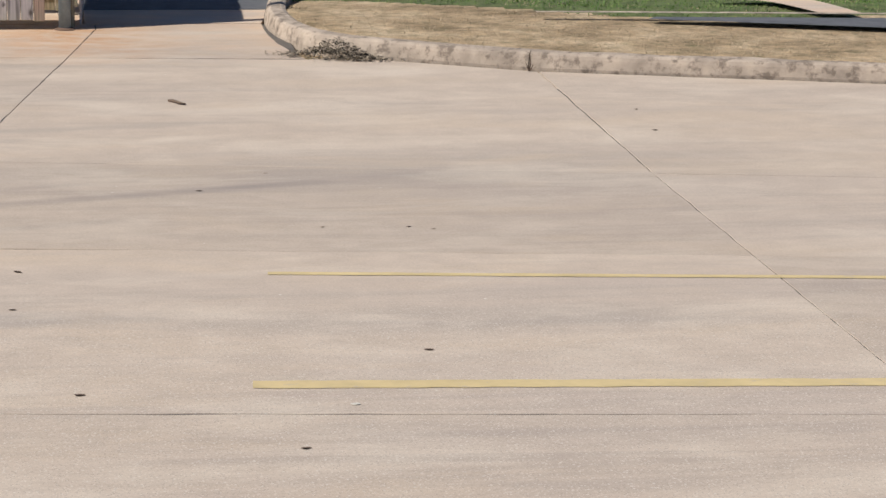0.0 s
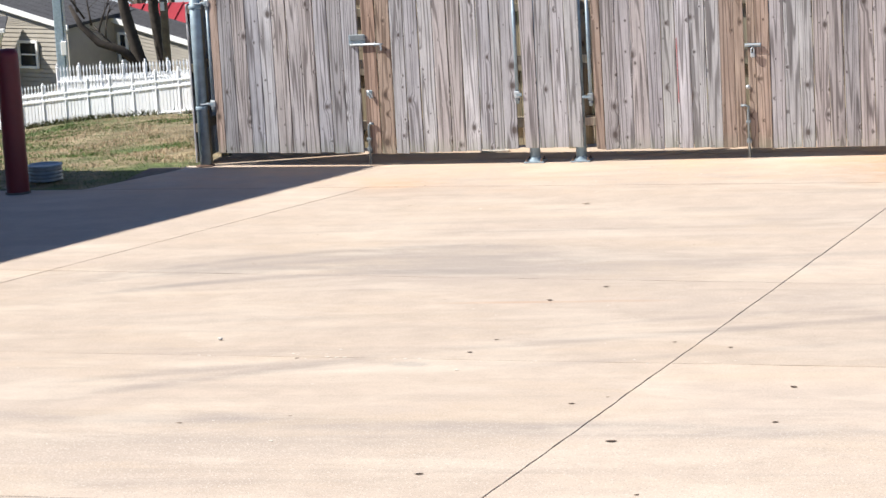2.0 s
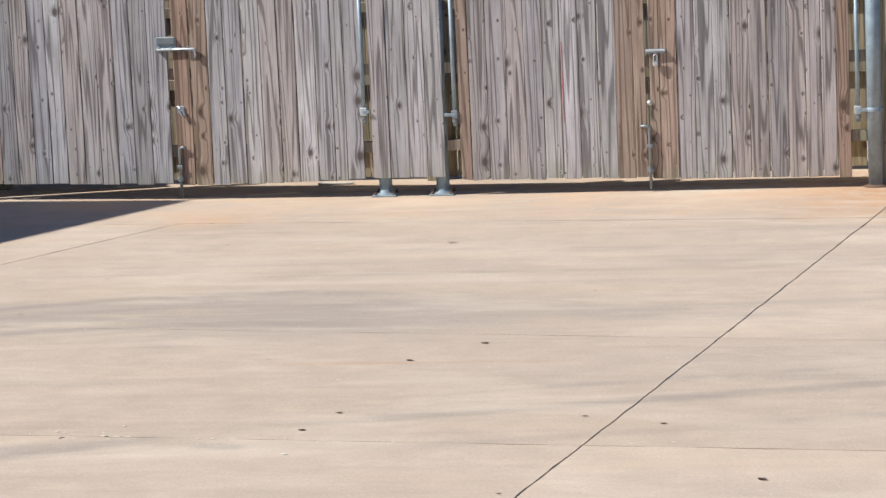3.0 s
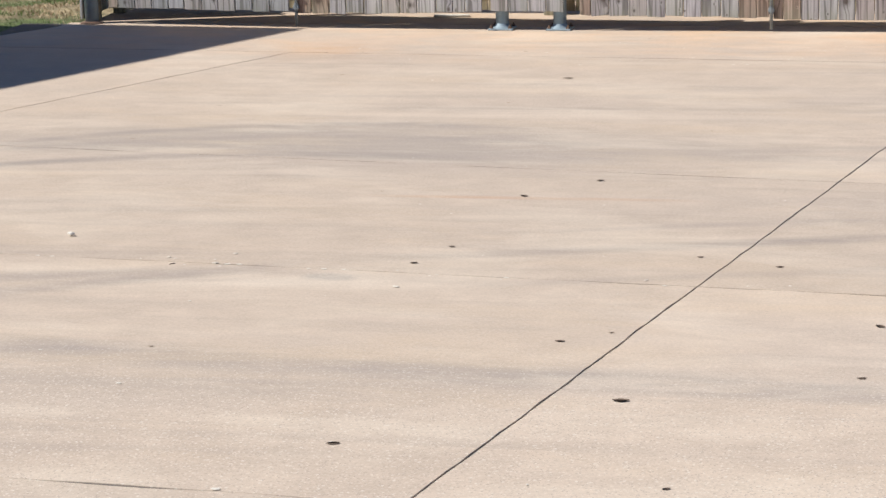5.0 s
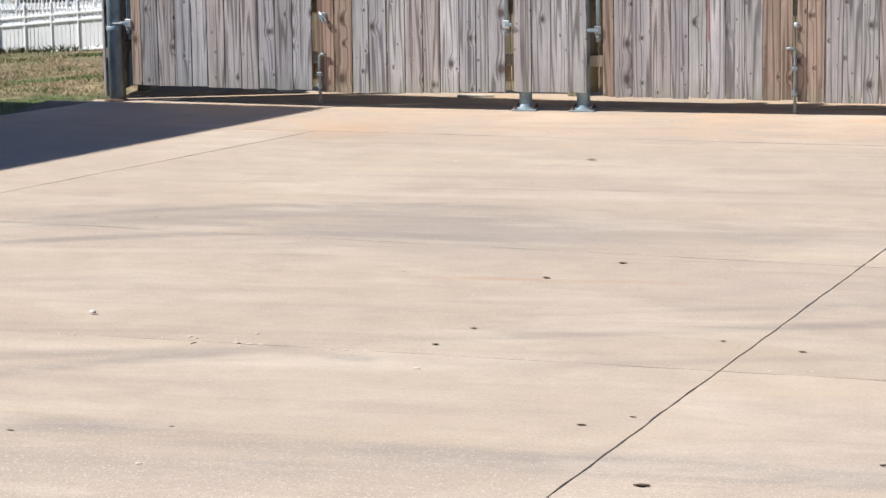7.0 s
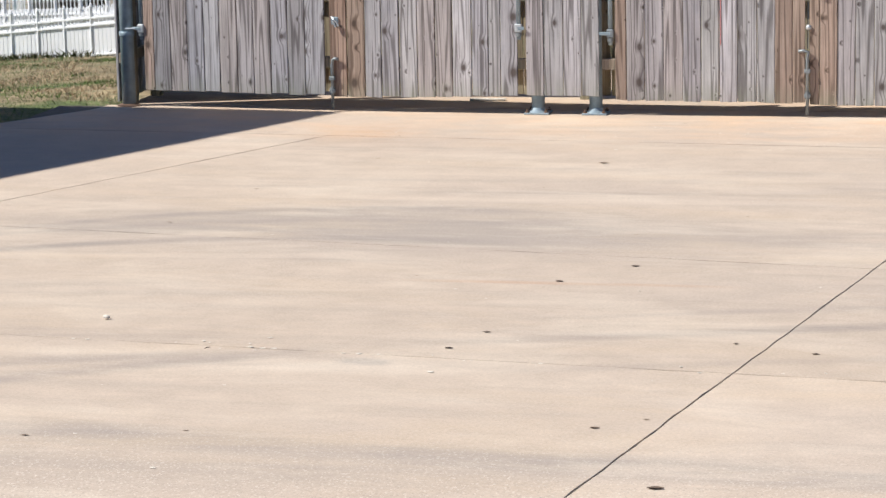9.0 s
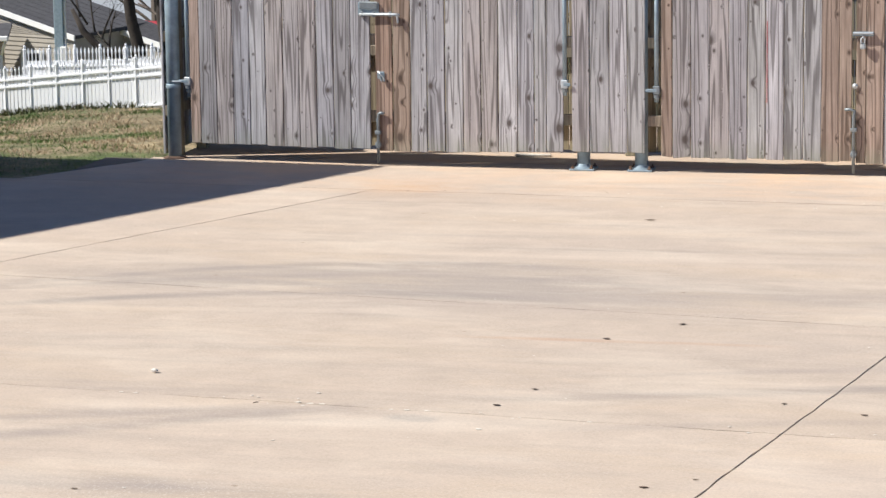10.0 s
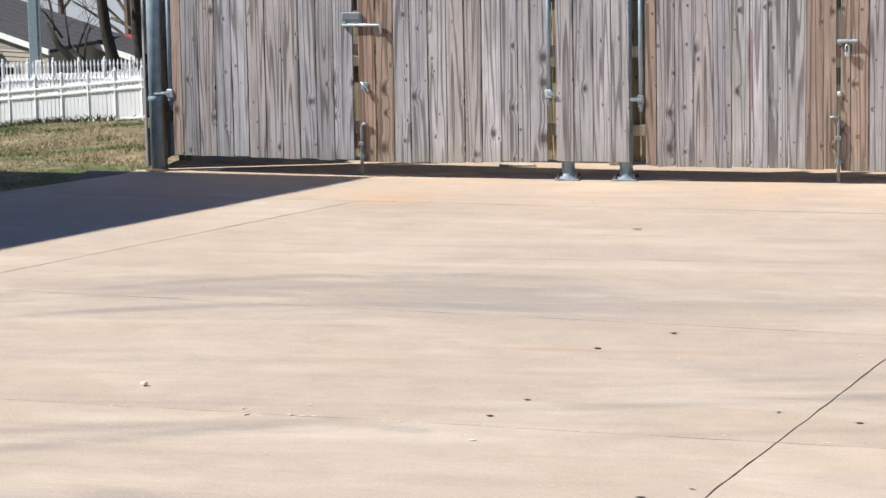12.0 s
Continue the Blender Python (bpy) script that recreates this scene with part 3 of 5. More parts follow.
for i in range(len(ACROSS) - 1):
    for j in range(len(ALONG) - 1):
        a, b = crossing(ACROSS[i + 1], ALONG[j]), crossing(ACROSS[i + 1], ALONG[j + 1])
        c, d = crossing(ACROSS[i], ALONG[j + 1]), crossing(ACROSS[i], ALONG[j])
        if i == 0:
            if j == 2:
                slab([a, b, (4.17, 0.0), (4.17, 0.35), (-3.7, 0.35), (-3.72, 0.10), (-4.35, -1.07)])
            elif j == 3:
                slab([a, (5.95, -1.78), (5.78, -0.9), (5.73, -0.3), (5.72, 0.35), (4.17, 0.35), (4.17, 0.0)])
            continue
        if i == 1 and j == 3:
            slab([a, b, (7.86, -2.52), (6.75, -1.93), (6.3, -1.62), (5.95, -1.80), d])
            continue
        if i == 1 and j == 4:
            slab([a, b, (b[0], -3.83), (10.7, -3.30), (9.25, -2.90), (7.87, -2.53)])
            continue
        if i == 1 and j >= 5:
            continue
        if i == 2 and j >= 5:
            c, d = (c[0], -4.1 - 0.27 * (c[0] - 13.6)), (d[0], -4.1 - 0.27 * (d[0] - 13.6))
        if c[1] > a[1] + 0.2:
            slab([a, b, c, d])
slab([(-3.55, 0.36), (4.06, 0.36), (4.06, 3.5), (-3.55, 3.5)])
slab([(4.07, 0.36), (5.72, 0.36), (5.82, 1.0), (5.86, 1.3), (4.07, 1.3)])
# the farther piece of the apron takes the street's darker colour
slab([(4.07, 1.31), (5.87, 1.31), (5.95, 1.9), (6.0, 2.6), (4.07, 2.75)], "asphalt_apron", ASPHALT)

# kerb, with the return beside the enclosure
profile = [(0.0, -0.1), (0.0, 0.02), (0.018, 0.10), (0.03, 0.13), (0.055, 0.148), (0.16, 0.152), (0.2, 0.135), (0.21, -0.1)]
kerb = thing("kerb", (6.3, -1.6, 0), "rounded grey concrete kerb with dark stains", "kerb", kind="structure")
dense = []
for p, q in zip(KERB_LINE, KERB_LINE[1:]):
    steps = max(2, int((Vector(q) - Vector(p)).length / 0.35))
    dense += [Vector(p).lerp(Vector(q), k / steps) for k in range(steps)]
for _ in range(3):
    dense = [dense[0]] + [(a + 2 * b + c) / 4 for a, b, c in zip(dense, dense[1:], dense[2:])] + [dense[-1]]
for start in range(0, len(dense) - 1, 9):
    run = dense[start:start + 10]
    if len(run) < 2:
        continue
    bm, rows = bmesh.new(), []
    for k, p in enumerate(run):
        d = (run[min(k + 1, len(run) - 1)] - run[max(k - 1, 0)]).normalized()
        nrm = Vector((-d.y, d.x))
        inset = d * (0.006 if k == 0 else -0.006 if k == len(run) - 1 else 0)
        rows.append([bm.verts.new((*(p + nrm * u + inset), z + 0.012 * noise.noise((p.x * 2, p.y * 2, u * 9)))) for u, z in profile])
    for r, s in zip(rows, rows[1:]):
        for k in range(len(r)):
            bm.faces.new((r[k], r[(k + 1) % len(r)], s[(k + 1) % len(r)], s[k]))
    bm.faces.new(rows[0])
    bm.faces.new(rows[-1])
    part("kerb_stone", bm, KERB, kerb, at=(-6.3, 1.6, 0), smooth=False)


def painted_line(p, q, width, label):
    """A thin, broken coat of paint."""
    p, q = Vector(p), Vector(q)
    d = (q - p).normalized()
    s = Vector((-d.y, d.x)) * width / 2
    steps = int((q - p).length / 0.12)
    bm, rows = bmesh.new(), []
    for k in range(steps + 1):
        c = p.lerp(q, k / steps)
        e = [rng.uniform(-0.012, 0.012) for _ in range(2)]
        rows.append([bm.verts.new((*(c + s * (1 + e[0] * 8)), 0.004)), bm.verts.new((*(c - s * (1 + e[1] * 8)), 0.004))])
    for r, t in zip(rows, rows[1:]):
        bm.faces.new((r[0], r[1], t[1], t[0]))
    bm.normal_update()
    ob = part("parking_line", bm, YELLOW, label=label)
    return tagged(ob, label, "road marking", "parking bay lines", "structure")


painted_line((5.01, -9.83), (10.5, -10.36), 0.075, "thin faded yellow painted parking line on concrete")
painted_line((4.75, -12.27), (10.5, -12.63), 0.14, "worn yellow painted parking line on concrete")

# the building whose roof shades the near corner of the yard
wall = bmesh.new()
prism([(-7.125, -1.70), (-25.0, -0.05), (-25.0, -17.13), (-13.515, -17.13)], -0.1, 6.0, wall)
tagged(part("wall_west", wall, TAN), "plain tan building wall beside the yard", "wall", kind="structure")

# ---- the gate ----
TOP, WALL_TOP = 2.02, 1.70


def picket(parent, x0, x1, z0, z1, mat, y=0.0, lean=0.0, thick=0.022):
    gap = rng.choice((0.0015, 0.0025, 0.003, 0.004)) + (0.0015 if x0 < 0.5 else 0.0)
    w = x1 - x0 - 2 * gap
    bm = box((0, 0, 0), (w, thick, z1 - z0), 0.003)
    bow = rng.uniform(-0.004, 0.004)
    for v in bm.verts:
        if v.co.z < 0.02:
            v.co.z += 0.012 * noise.noise((x0 * 9, v.co.x * 14, 2))
        v.co.y += bow * (v.co.x / max(w, 0.01) - 0.5)
    ob = part("picket", bm, mat, parent, at=(x0 + gap - parent.location.x, y + rng.uniform(-0.003, 0.001) - parent.location.y, z0))
    ob.rotation_euler.y = radians(lean)
    return ob


def rails(parent, x0, x1, heights, y=0.023):
    for z in heights:
        part("rail", box((0, 0, -0.044), (x1 - x0, 0.038, 0.044), 0.004), RAIL, parent, at=(x0 - parent.location.x, y - parent.location.y, z))


def gate_leaf(edges, bottom, brown, rail_span, label):
    leaf = thing("gate_leaf", (edges[0], 0, 0), label, "gate", "leaves of the timber gate")
    for k, (a, b) in enumerate(zip(edges, edges[1:])):
        z0 = bottom[0] + (bottom[1] - bottom[0]) * k / (len(edges) - 2) + rng.uniform(-0.006, 0.006)
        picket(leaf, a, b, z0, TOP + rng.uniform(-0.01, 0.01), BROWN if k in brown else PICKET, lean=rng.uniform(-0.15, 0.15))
    rails(leaf, *rail_span, (0.40, 1.02, 1.66))
    return leaf


def cane_bolt(leaf, x, z_top, reach, label):
    """A bent drop bolt in its two guides."""
    ox = x - leaf.location.x
    handle = [(0, -0.014, 0.02), (0, -0.014, z_top - 0.05), (0.008, -0.015, z_top - 0.012), (reach * 0.4, -0.017, z_top), (reach, -0.018, z_top - 0.004)]
    rod = part("drop_bolt", tube(handle, 0.0125, 10), DULL, leaf, label, at=(ox, 0, 0), smooth=True)
    for z in (0.17, z_top - 0.16):
        part("guide", box((-0.024, -0.028, z - 0.016), (0.024, -0.003, z + 0.016), 0.005), DULL, rod)
    part("sleeve", tube([(0, -0.014, 0.15), (0, -0.014, 0.20)], 0.018, 10), DULL, rod)


LEAF1 = [-3.34, -3.25, -3.10, -2.95, -2.80, -2.66, -2.505, -2.36, -2.21, -2.06, -1.91, -1.738]
LEAF2 = [-1.705, -1.56, -1.41, -1.27, -1.12, -0.97, -0.82, -0.68, -0.52, -0.385, -0.285, -0.145]
PANEL = [-0.08, 0.065, 0.22, 0.365, 0.51]
LEAF3 = [0.635, 0.725, 0.87, 1.02, 1.17, 1.315, 1.455, 1.60, 1.75, 1.89, 2.03, 2.125]
LEAF4 = [2.158, 2.235, 2.37, 2.51, 2.655, 2.79, 2.935, 3.08, 3.23, 3.37, 3.49, 3.61, 3.71]
leaf1 = gate_leaf(LEAF1, (0.138, 0.130), (0,), (-3.33, -1.715), "grey weathered picket gate leaf hung on a steel post")
leaf2 = gate_leaf(LEAF2, (0.118, 0.140), (0, 1), (-1.73, -0.06), "weathered picket gate leaf with browner edge boards")
leaf3 = gate_leaf(LEAF3, (0.125, 0.108), (0, 9, 10), (0.525, 2.17), "weathered picket gate leaf with a red crayon mark")
leaf4 = gate_leaf(LEAF4, (0.100, 0.085), (0, 1, 11), (2.15, 3.83), "weathered picket gate leaf beside the corner post")
# the first pair of leaves stands a little back from the line of the others
for leaf, back, turn in ((leaf1, 0.27, -6.6), (leaf2, 0.08, -2.8)):
    leaf.location.y, leaf.rotation_euler.z = back, radians(turn)
cane_bolt(leaf1, -1.672, 0.43, 0.055, "galvanised drop bolt with bent handle")
cane_bolt(leaf3, 2.143, 0.52, -0.07, "galvanised drop bolt with bent handle")
part("crayon_mark", box((-0.0022, -0.0015, 0), (0.0022, 0.003, 0.64), 0.0008), MARKER, leaf3, "thin red crayon stroke", at=(1.468 - 0.635, -0.001, 0.56))


def hinge(parent, x, zs, pipe_x, side, label, mat=None, stud=True):
    """A hinge pipe with clamps, fixed to the leaf's end."""
    px, ox = pipe_x - parent.location.x, x - parent.location.x
    pipe = part("hinge_pipe", tube([(px, 0.008, zs[0] - 0.09), (px, 0.008, zs[1] + 0.12)], 0.017, 12), GALV, parent, label, smooth=True)
    for z in zs:
        part("clamp", box((px - 0.028, -0.016, z - 0.032), (px + 0.028, 0.03, z + 0.036), 0.007), mat or BRIGHT, pipe)
        part("collar", tube([(px, 0.008, z - 0.06), (px, 0.008, z - 0.035)], 0.024, 12), DULL, pipe)
        part("strap", box((min(px, ox) - 0.005, -0.018, z - 0.012), (max(px, ox) + 0.005, -0.008, z + 0.014), 0.003), GALV, pipe)
        if stud:
            part("stud", tube([(ox - 0.06 * side, -0.03, z - 0.002), (ox + 0.02 * side, -0.016, z)], 0.008, 8), BRIGHT, pipe)


hinge(leaf1, -3.43, (0.645, 1.675), -3.362, 1, "galvanised hinge pipe with clamps")
hinge(leaf2, -0.09, (0.685, 1.69), -0.135, 1, "galvanised hinge pipe with clamps", stud=False)
hinge(leaf3, 0.52, (0.645, 1.67), 0.598, -1, "galvanised hinge pipe with clamps", DULL, False)
hinge(leaf4, 3.86, (0.60, 1.60), 3.765, -1, "galvanised hinge pipe with clamps")

# slide latch on the second leaf
latch = part("slide_latch", box((-0.115, -0.012, -0.05), (0.06, -0.002, 0.05), 0.004), GALV, leaf2, "galvanised slide latch", at=(-1.725 + 1.705, 0, 1.27))
part("housing", box((-0.10, -0.024, -0.005), (0.055, -0.010, 0.058), 0.008), DULL, latch)
part("slide_bar", tube([(-0.10, -0.018, -0.045), (0.20, -0.018, -0.045), (0.235, -0.020, -0.05)], 0.012, 10), BRIGHT, latch, smooth=True)
part("handle", tube([(0.215, -0.020, -0.05), (0.222, -0.022, -0.085), (0.222, -0.022, -0.11)], 0.009, 8), BRIGHT, latch)
for dx in (-0.08, 0.02, 0.16):
    part("staple", box((dx - 0.012, -0.026, -0.068), (dx + 0.012, -0.004, -0.022), 0.005), DULL, latch)
# small keeper below it
keep = part("keeper", box((-0.03, -0.01, -0.03), (0.03, -0.001, 0.03), 0.004), GALV, leaf2, "small zinc keeper plate", at=(-1.655 + 1.705, -0.002, 0.735))
part("loop", tube([(-0.022, -0.012, 0.03), (0.0, -0.028, 0.012), (0.024, -0.024, -0.012), (0.034, -0.02, -0.045)], 0.008, 8), BRIGHT, keep)
part("pin", tube([(-0.012, -0.022, 0.0), (0.012, -0.022, -0.05)], 0.008, 8), BRIGHT, keep)
# hasp with a lock on the third and fourth leaves
hasp = part("hasp", box((-0.075, -0.014, -0.012), (0.085, -0.001, 0.022), 0.004), GALV, leaf4, "zinc hasp with a padlock", at=(2.205 - 2.158, -0.003, 1.10))
part("hinge_knuckle", tube([(-0.07, -0.018, 0.01), (0.08, -0.018, 0.01)], 0.010, 10), BRIGHT, hasp)
part("padlock", box((-0.018, -0.032, -0.115), (0.026, -0.006, -0.062), 0.01), BRIGHT, hasp)
part("shackle", tube([(-0.010, -0.03, -0.065), (-0.010, -0.03, -0.03), (0.004, -0.03, -0.016), (0.018, -0.03, -0.03), (0.018, -0.03, -0.065)], 0.006, 8), BRIGHT, hasp)
knob = part("keeper", lathe([(0.022, 0), (0.022, 0.006), (0.014, 0.012), (0.008, 0.017), (0.0005, 0.018)], 14), BRIGHT, leaf3, "round zinc keeper", at=(2.15 - 0.635, -0.002, 0.70), turn=(90, 0, 0), smooth=True)

# the fixed panel between the two pairs of leaves
panel = thing("fence_panel", (0.22, 0, 0), "narrow fixed picket panel on two steel stub posts", "fence panel")
for a, b in zip(PANEL, PANEL[1:]):
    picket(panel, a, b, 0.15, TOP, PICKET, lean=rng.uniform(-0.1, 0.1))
rails(panel, -0.07, 0.50, (0.40, 1.02, 1.66))
for x in (0.0, 0.465):
    post = part("stub_post", tube([(0, 0, 0.012), (0, 0, TOP - 0.05)], 0.052, 20), GALV, panel, at=(x - 0.22, 0.085, 0), smooth=True)
    part("base_plate", box((-0.10, -0.10, 0), (0.10, 0.10, 0.014), 0.003), GALV, post)
    part("weld", lathe([(0.085, 0.012), (0.06, 0.03), (0.052, 0.05)], 20), GALV, post)
    for dx in (-0.075, 0.075):
        for dy in (-0.075, 0.075):
            part("anchor_bolt", lathe([(0.016, 0.012), (0.016, 0.026), (0.007, 0.027), (0.007, 0.042), (0.0005, 0.043)], 6), RUSTY, post, at=(dx, dy, 0))


def corner_post(x, y, label):
    post = thing("gate_post", (x, y, 0), label, "post", "corner posts of the gate")
    part("shaft", tube([(0, 0, -0.05), (0, 0, 2.35)], 0.056, 24), GALV, post, smooth=True)
    part("cap", lathe([(0.07, 2.35), (0.07, 2.39), (0.045, 2.425), (0.0005, 2.44)], 24), GALV, post, smooth=True)
    part("footing", lathe([(0.10, -0.05), (0.098, 0.006), (0.063, 0.02)], 18), RUSTY, post, "rust-stained footing")
    for z in (0.60, 1.64):
        part("band", lathe([(0.060, z - 0.02), (0.063, z - 0.016), (0.063, z + 0.016), (0.060, z + 0.02)], 24), GALV, post, smooth=True)
    return post


corner_post(-3.50, 0.31, "galvanised round steel gate post at the grass edge")
corner_post(3.89, 0.02, "galvanised round steel gate post with rust at its foot")


# ---- the enclosure behind the gate ----
def enclosure_wall(name, p, q, outward, label, mat, rail_z=(0.38, 1.0, 1.6)):
    """Pickets on rails with posts, from p to q in plan."""
    p, q = Vector(p), Vector(q)
    d, out = (q - p).normalized(), Vector(outward)
    fence = thing(name, (p.x, p.y, 0), label, "fence", "side walls of the enclosure")
    turn = math.degrees(math.atan2(d.y, d.x))
    length = (q - p).length
    for k in range(int(length / 0.147)):
        c = d * (k * 0.147)
        bm = box((0, -0.0095, 0), (0.141, 0.0095, WALL_TOP - 0.06), 0.003)
        part("picket", bm, mat, fence, at=(c.x, c.y, 0.025 + rng.uniform(-0.01, 0.01)), turn=(0, 0, turn))
    inn = -out * 0.032
    for z in rail_z:
        part("rail", box((0, -0.019, -0.044), (length, 0.019, 0.044), 0.004), RAIL, fence, at=(inn.x, inn.y, z), turn=(0, 0, turn))
    for u in (0.06, length / 2, length - 0.06):
        c = d * u - out * 0.10
        part("post", box((-0.045, -0.045, 0), (0.045, 0.045, WALL_TOP - 0.1), 0.005), INNER, fence, at=(c.x, c.y, 0))
    return fence


enclosure_wall("enclosure_wall", (-3.54, 1.08), (4.00, 1.08), (0, 1), "pale timber inner wall behind the gate", INNER, (0.283, 0.844, 1.45))
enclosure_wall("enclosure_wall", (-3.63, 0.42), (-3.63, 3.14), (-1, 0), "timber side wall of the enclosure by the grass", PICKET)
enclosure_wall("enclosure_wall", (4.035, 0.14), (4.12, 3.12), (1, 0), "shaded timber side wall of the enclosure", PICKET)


# ---- yard things ----
def leaf_mesh(length, width):
    bm = bmesh.new()
    rows = []
    for k in range(6):
        u = k / 5
        w = width * math.sin(math.pi * min(max(u, 0.04), 0.96)) / 2
        z = 0.002 + 0.06 * width * (u - 0.5) ** 2
        rows.append([bm.verts.new((length * (u - 0.5), -w, z + 0.02 * width)), bm.verts.new((length * (u - 0.5), 0, z)), bm.verts.new((length * (u - 0.5), w, z + 0.05 * width))])
    for r, s in zip(rows, rows[1:]):
        for k in range(2):
            bm.faces.new((r[k], r[k + 1], s[k + 1], s[k]))
    bmesh.ops.solidify(bm, geom=bm.faces[:], thickness=0.001)
    return bm


def pebble_mesh(r, seed, flat=0.55, long=1.0):
    bm = bmesh.new()
    bmesh.ops.create_icosphere(bm, subdivisions=1, radius=r)
    for v in bm.verts:
        v.co *= 1 + 0.3 * noise.noise(v.co * (2 / r) + Vector((seed, 0, 0)))
        v.co.z *= flat
        v.co.x *= long
    low = min(v.co.z for v in bm.verts)
    for v in bm.verts:
        v.co.z -= low
    return bm


def lay(name, mesh_name, bm, mat, spots, label, category, group):
    me = finish(mesh_name, bm, mat)
    for x, y, turn, size in spots:
        ob = new(name, me)
        ob.location, ob.rotation_euler, ob.scale = (x, y, 0.002), (0, 0, radians(turn)), (size, size, size)
        tagged(ob, label, category, group)


lay("dead_leaf", "leaf", leaf_mesh(0.052, 0.032), LEAF,
    [(1.78, -6.34, 10, 0.9), (1.43, -6.83, 160, 1.0), (2.60, -11.09, 5, 1.35), (1.60, -11.85, 20, 1.0), (2.94, -12.28, 40, 0.7), (3.55, -9.70, -40, 1.1),
     (3.53, -10.62, 10, 0.8), (2.19, -10.13, 0, 0.85), (2.59, -8.33, 15, 0.6), (1.20, -8.61, 0, 0.8), (1.31, -8.21, 10, 0.7), (3.00, -8.52, 0, 0.75),
     (3.88, -12.4, 5, 1.1), (5.73, -11.65, 0, 1.0), (6.0, -8.6, 20, 0.6), (8.33, -4.41, 60, 0.8), (8.29, -5.32, 0, 0.9), (4.92, -13.4, 5, 1.0), (4.73, -7.40, 0, 0.9), (5.22, -6.83, 0, 0.6)],
    "curled dark brown dead leaf on the concrete", "leaf", "dead leaves on the paving")
lay("small_leaf", "scrap", leaf_mesh(0.04, 0.016), SCRAP,
    [(0.96, -2.51, 5, 1.9), (-0.69, -2.44, 30, 0.9), (-1.09, -1.33, 10, 0.9), (-0.81, -1.29, 80, 0.8), (0.42, -1.2, 0, 0.8), (1.25, -0.45, 40, 0.8), (-1.18, -3.86, 20, 0.8),
     (-2.6, -2.3, 60, 0.8), (-2.3, -1.6, 10, 0.9), (-2.8, -0.9, 30, 0.8), (-1.36, -5.2, 0, 0.9), (-0.26, -10.61, 0, 1.0), (0.42, -10.43, 10, 0.7), (2.22, -4.63, 0, 0.6), (0.74, -3.61, 30, 0.7),
     (1.63, -5.33, 15, 0.7), (5.45, -8.58, 0, 0.9), (6.15, -8.68, 20, 0.9), (2.39, -9.95, 0, 0.8), (0.61, -6.77, 30, 0.6), (2.87, -12.55, 15, 0.9)],
    "tiny dry leaf scrap on the concrete", "leaf", "dead leaves on the paving")
rng = random.Random(21)
spots = []
# pale flakes along the joints and in loose drifts
for x, y, size in ((-0.75, -8.64, 1), (-0.67, -8.65, 1), (0.21, -8.72, 1.3), (0.28, -8.74, 1.3), (0.34, -8.74, 1.2), (0.25, -8.49, 1), (0.71, -8.8, 1), (0.79, -8.8, 1.2), (0.89, -8.8, 1),
                   (1.72, -8.9, 1), (1.23, -9.15, 1.5), (0.33, -9.55, 0.8), (-0.05, -10.55, 0.8), (1.32, -12.5, 1.6), (1.42, -12.73, 1.2), (1.13, -7.36, 0.7), (0.48, -11.07, 1.2),
                   (0.59, -1.24, 1), (0.94, -1.86, 1), (1.71, -1.47, 1), (2.04, -1.79, 1.1), (2.14, -1.78, 0.9), (0.02, -2.66, 0.9), (-1.03, -3.84, 0.8), (5.23, -12.67, 2.0), (5.04, -10.37, 0.9), (6.2, -10.55, 0.9)):
    spots.append((x, y, 25 * math.sin(9 * x), size))
for _ in range(14):
    x = rng.uniform(-0.7, 3.4)
    spots.append((x, -8.70 - 0.106 * x + rng.uniform(-0.07, 0.12), rng.uniform(0, 360), rng.uniform(0.5, 1.0)))
for _ in range(70):
    spots.append((rng.uniform(-2.6, 6.5), rng.uniform(-13.3, -0.6), rng.uniform(0, 360), rng.uniform(0.35, 0.75)))
for _ in range(22):
    spots.append((rng.uniform(0.6, 3.4), rng.uniform(-1.7, -0.5), rng.uniform(0, 360), rng.uniform(0.4, 0.9)))
lay("stone_chip", "stone_chip", pebble_mesh(0.009, 3, 0.16, 1.7), STONE, [s for s in spots if s[1] < -0.3], "small flat pale stone chip on the concrete", "stone chip", "stone chips on the paving")
lay("pebble", "pebble", pebble_mesh(0.019, 5, 0.6, 1.2), STONE, [(-0.745, -8.14, 20, 1.0)], "single larger pale pebble on the concrete", "pebble", "pebbles on the paving")

stick = part("stick", tube([(-0.065, 0.10, 0.012), (-0.03, 0.06, 0.016), (0.02, -0.04, 0.014), (0.06, -0.06, 0.010)], [0.010, 0.012, 0.011, 0.006], 8), LEAF, at=(4.74, -4.0, 0), smooth=True)
tagged(stick, "short dark bent stick on the concrete", "stick")
twig = part("twig", tube([(-0.02, -0.03, 0.004), (-0.012, 0.0, 0.005), (0.008, 0.02, 0.006), (0.022, 0.03, 0.004)], [0.003, 0.005, 0.005, 0.003], 6), LEAF, at=(0.0, -8.76, 0))
twig.scale = (0.5, 0.5, 0.5)
tagged(twig, "thin dark twig lying across the joint", "stick")
scrap = part("wood_scrap", box((-0.16, -0.02, 0), (0.14, 0.025, 0.02), 0.006), STONE, at=(-0.55, 0.80, 0.003), turn=(0, 0, 6))
tagged(scrap, "pale splintered wood scrap under the gate", "wood scrap")

bollard = thing("bollard", (-4.97, -1.20, 0), "round red plastic bollard sleeve at the yard edge", "bollard")
part("sleeve", lathe([(0.112, 0), (0.114, 0.02), (0.112, 1.36), (0.106, 1.40), (0.085, 1.43), (0.0005, 1.44)], 28), RED, bollard, smooth=True)
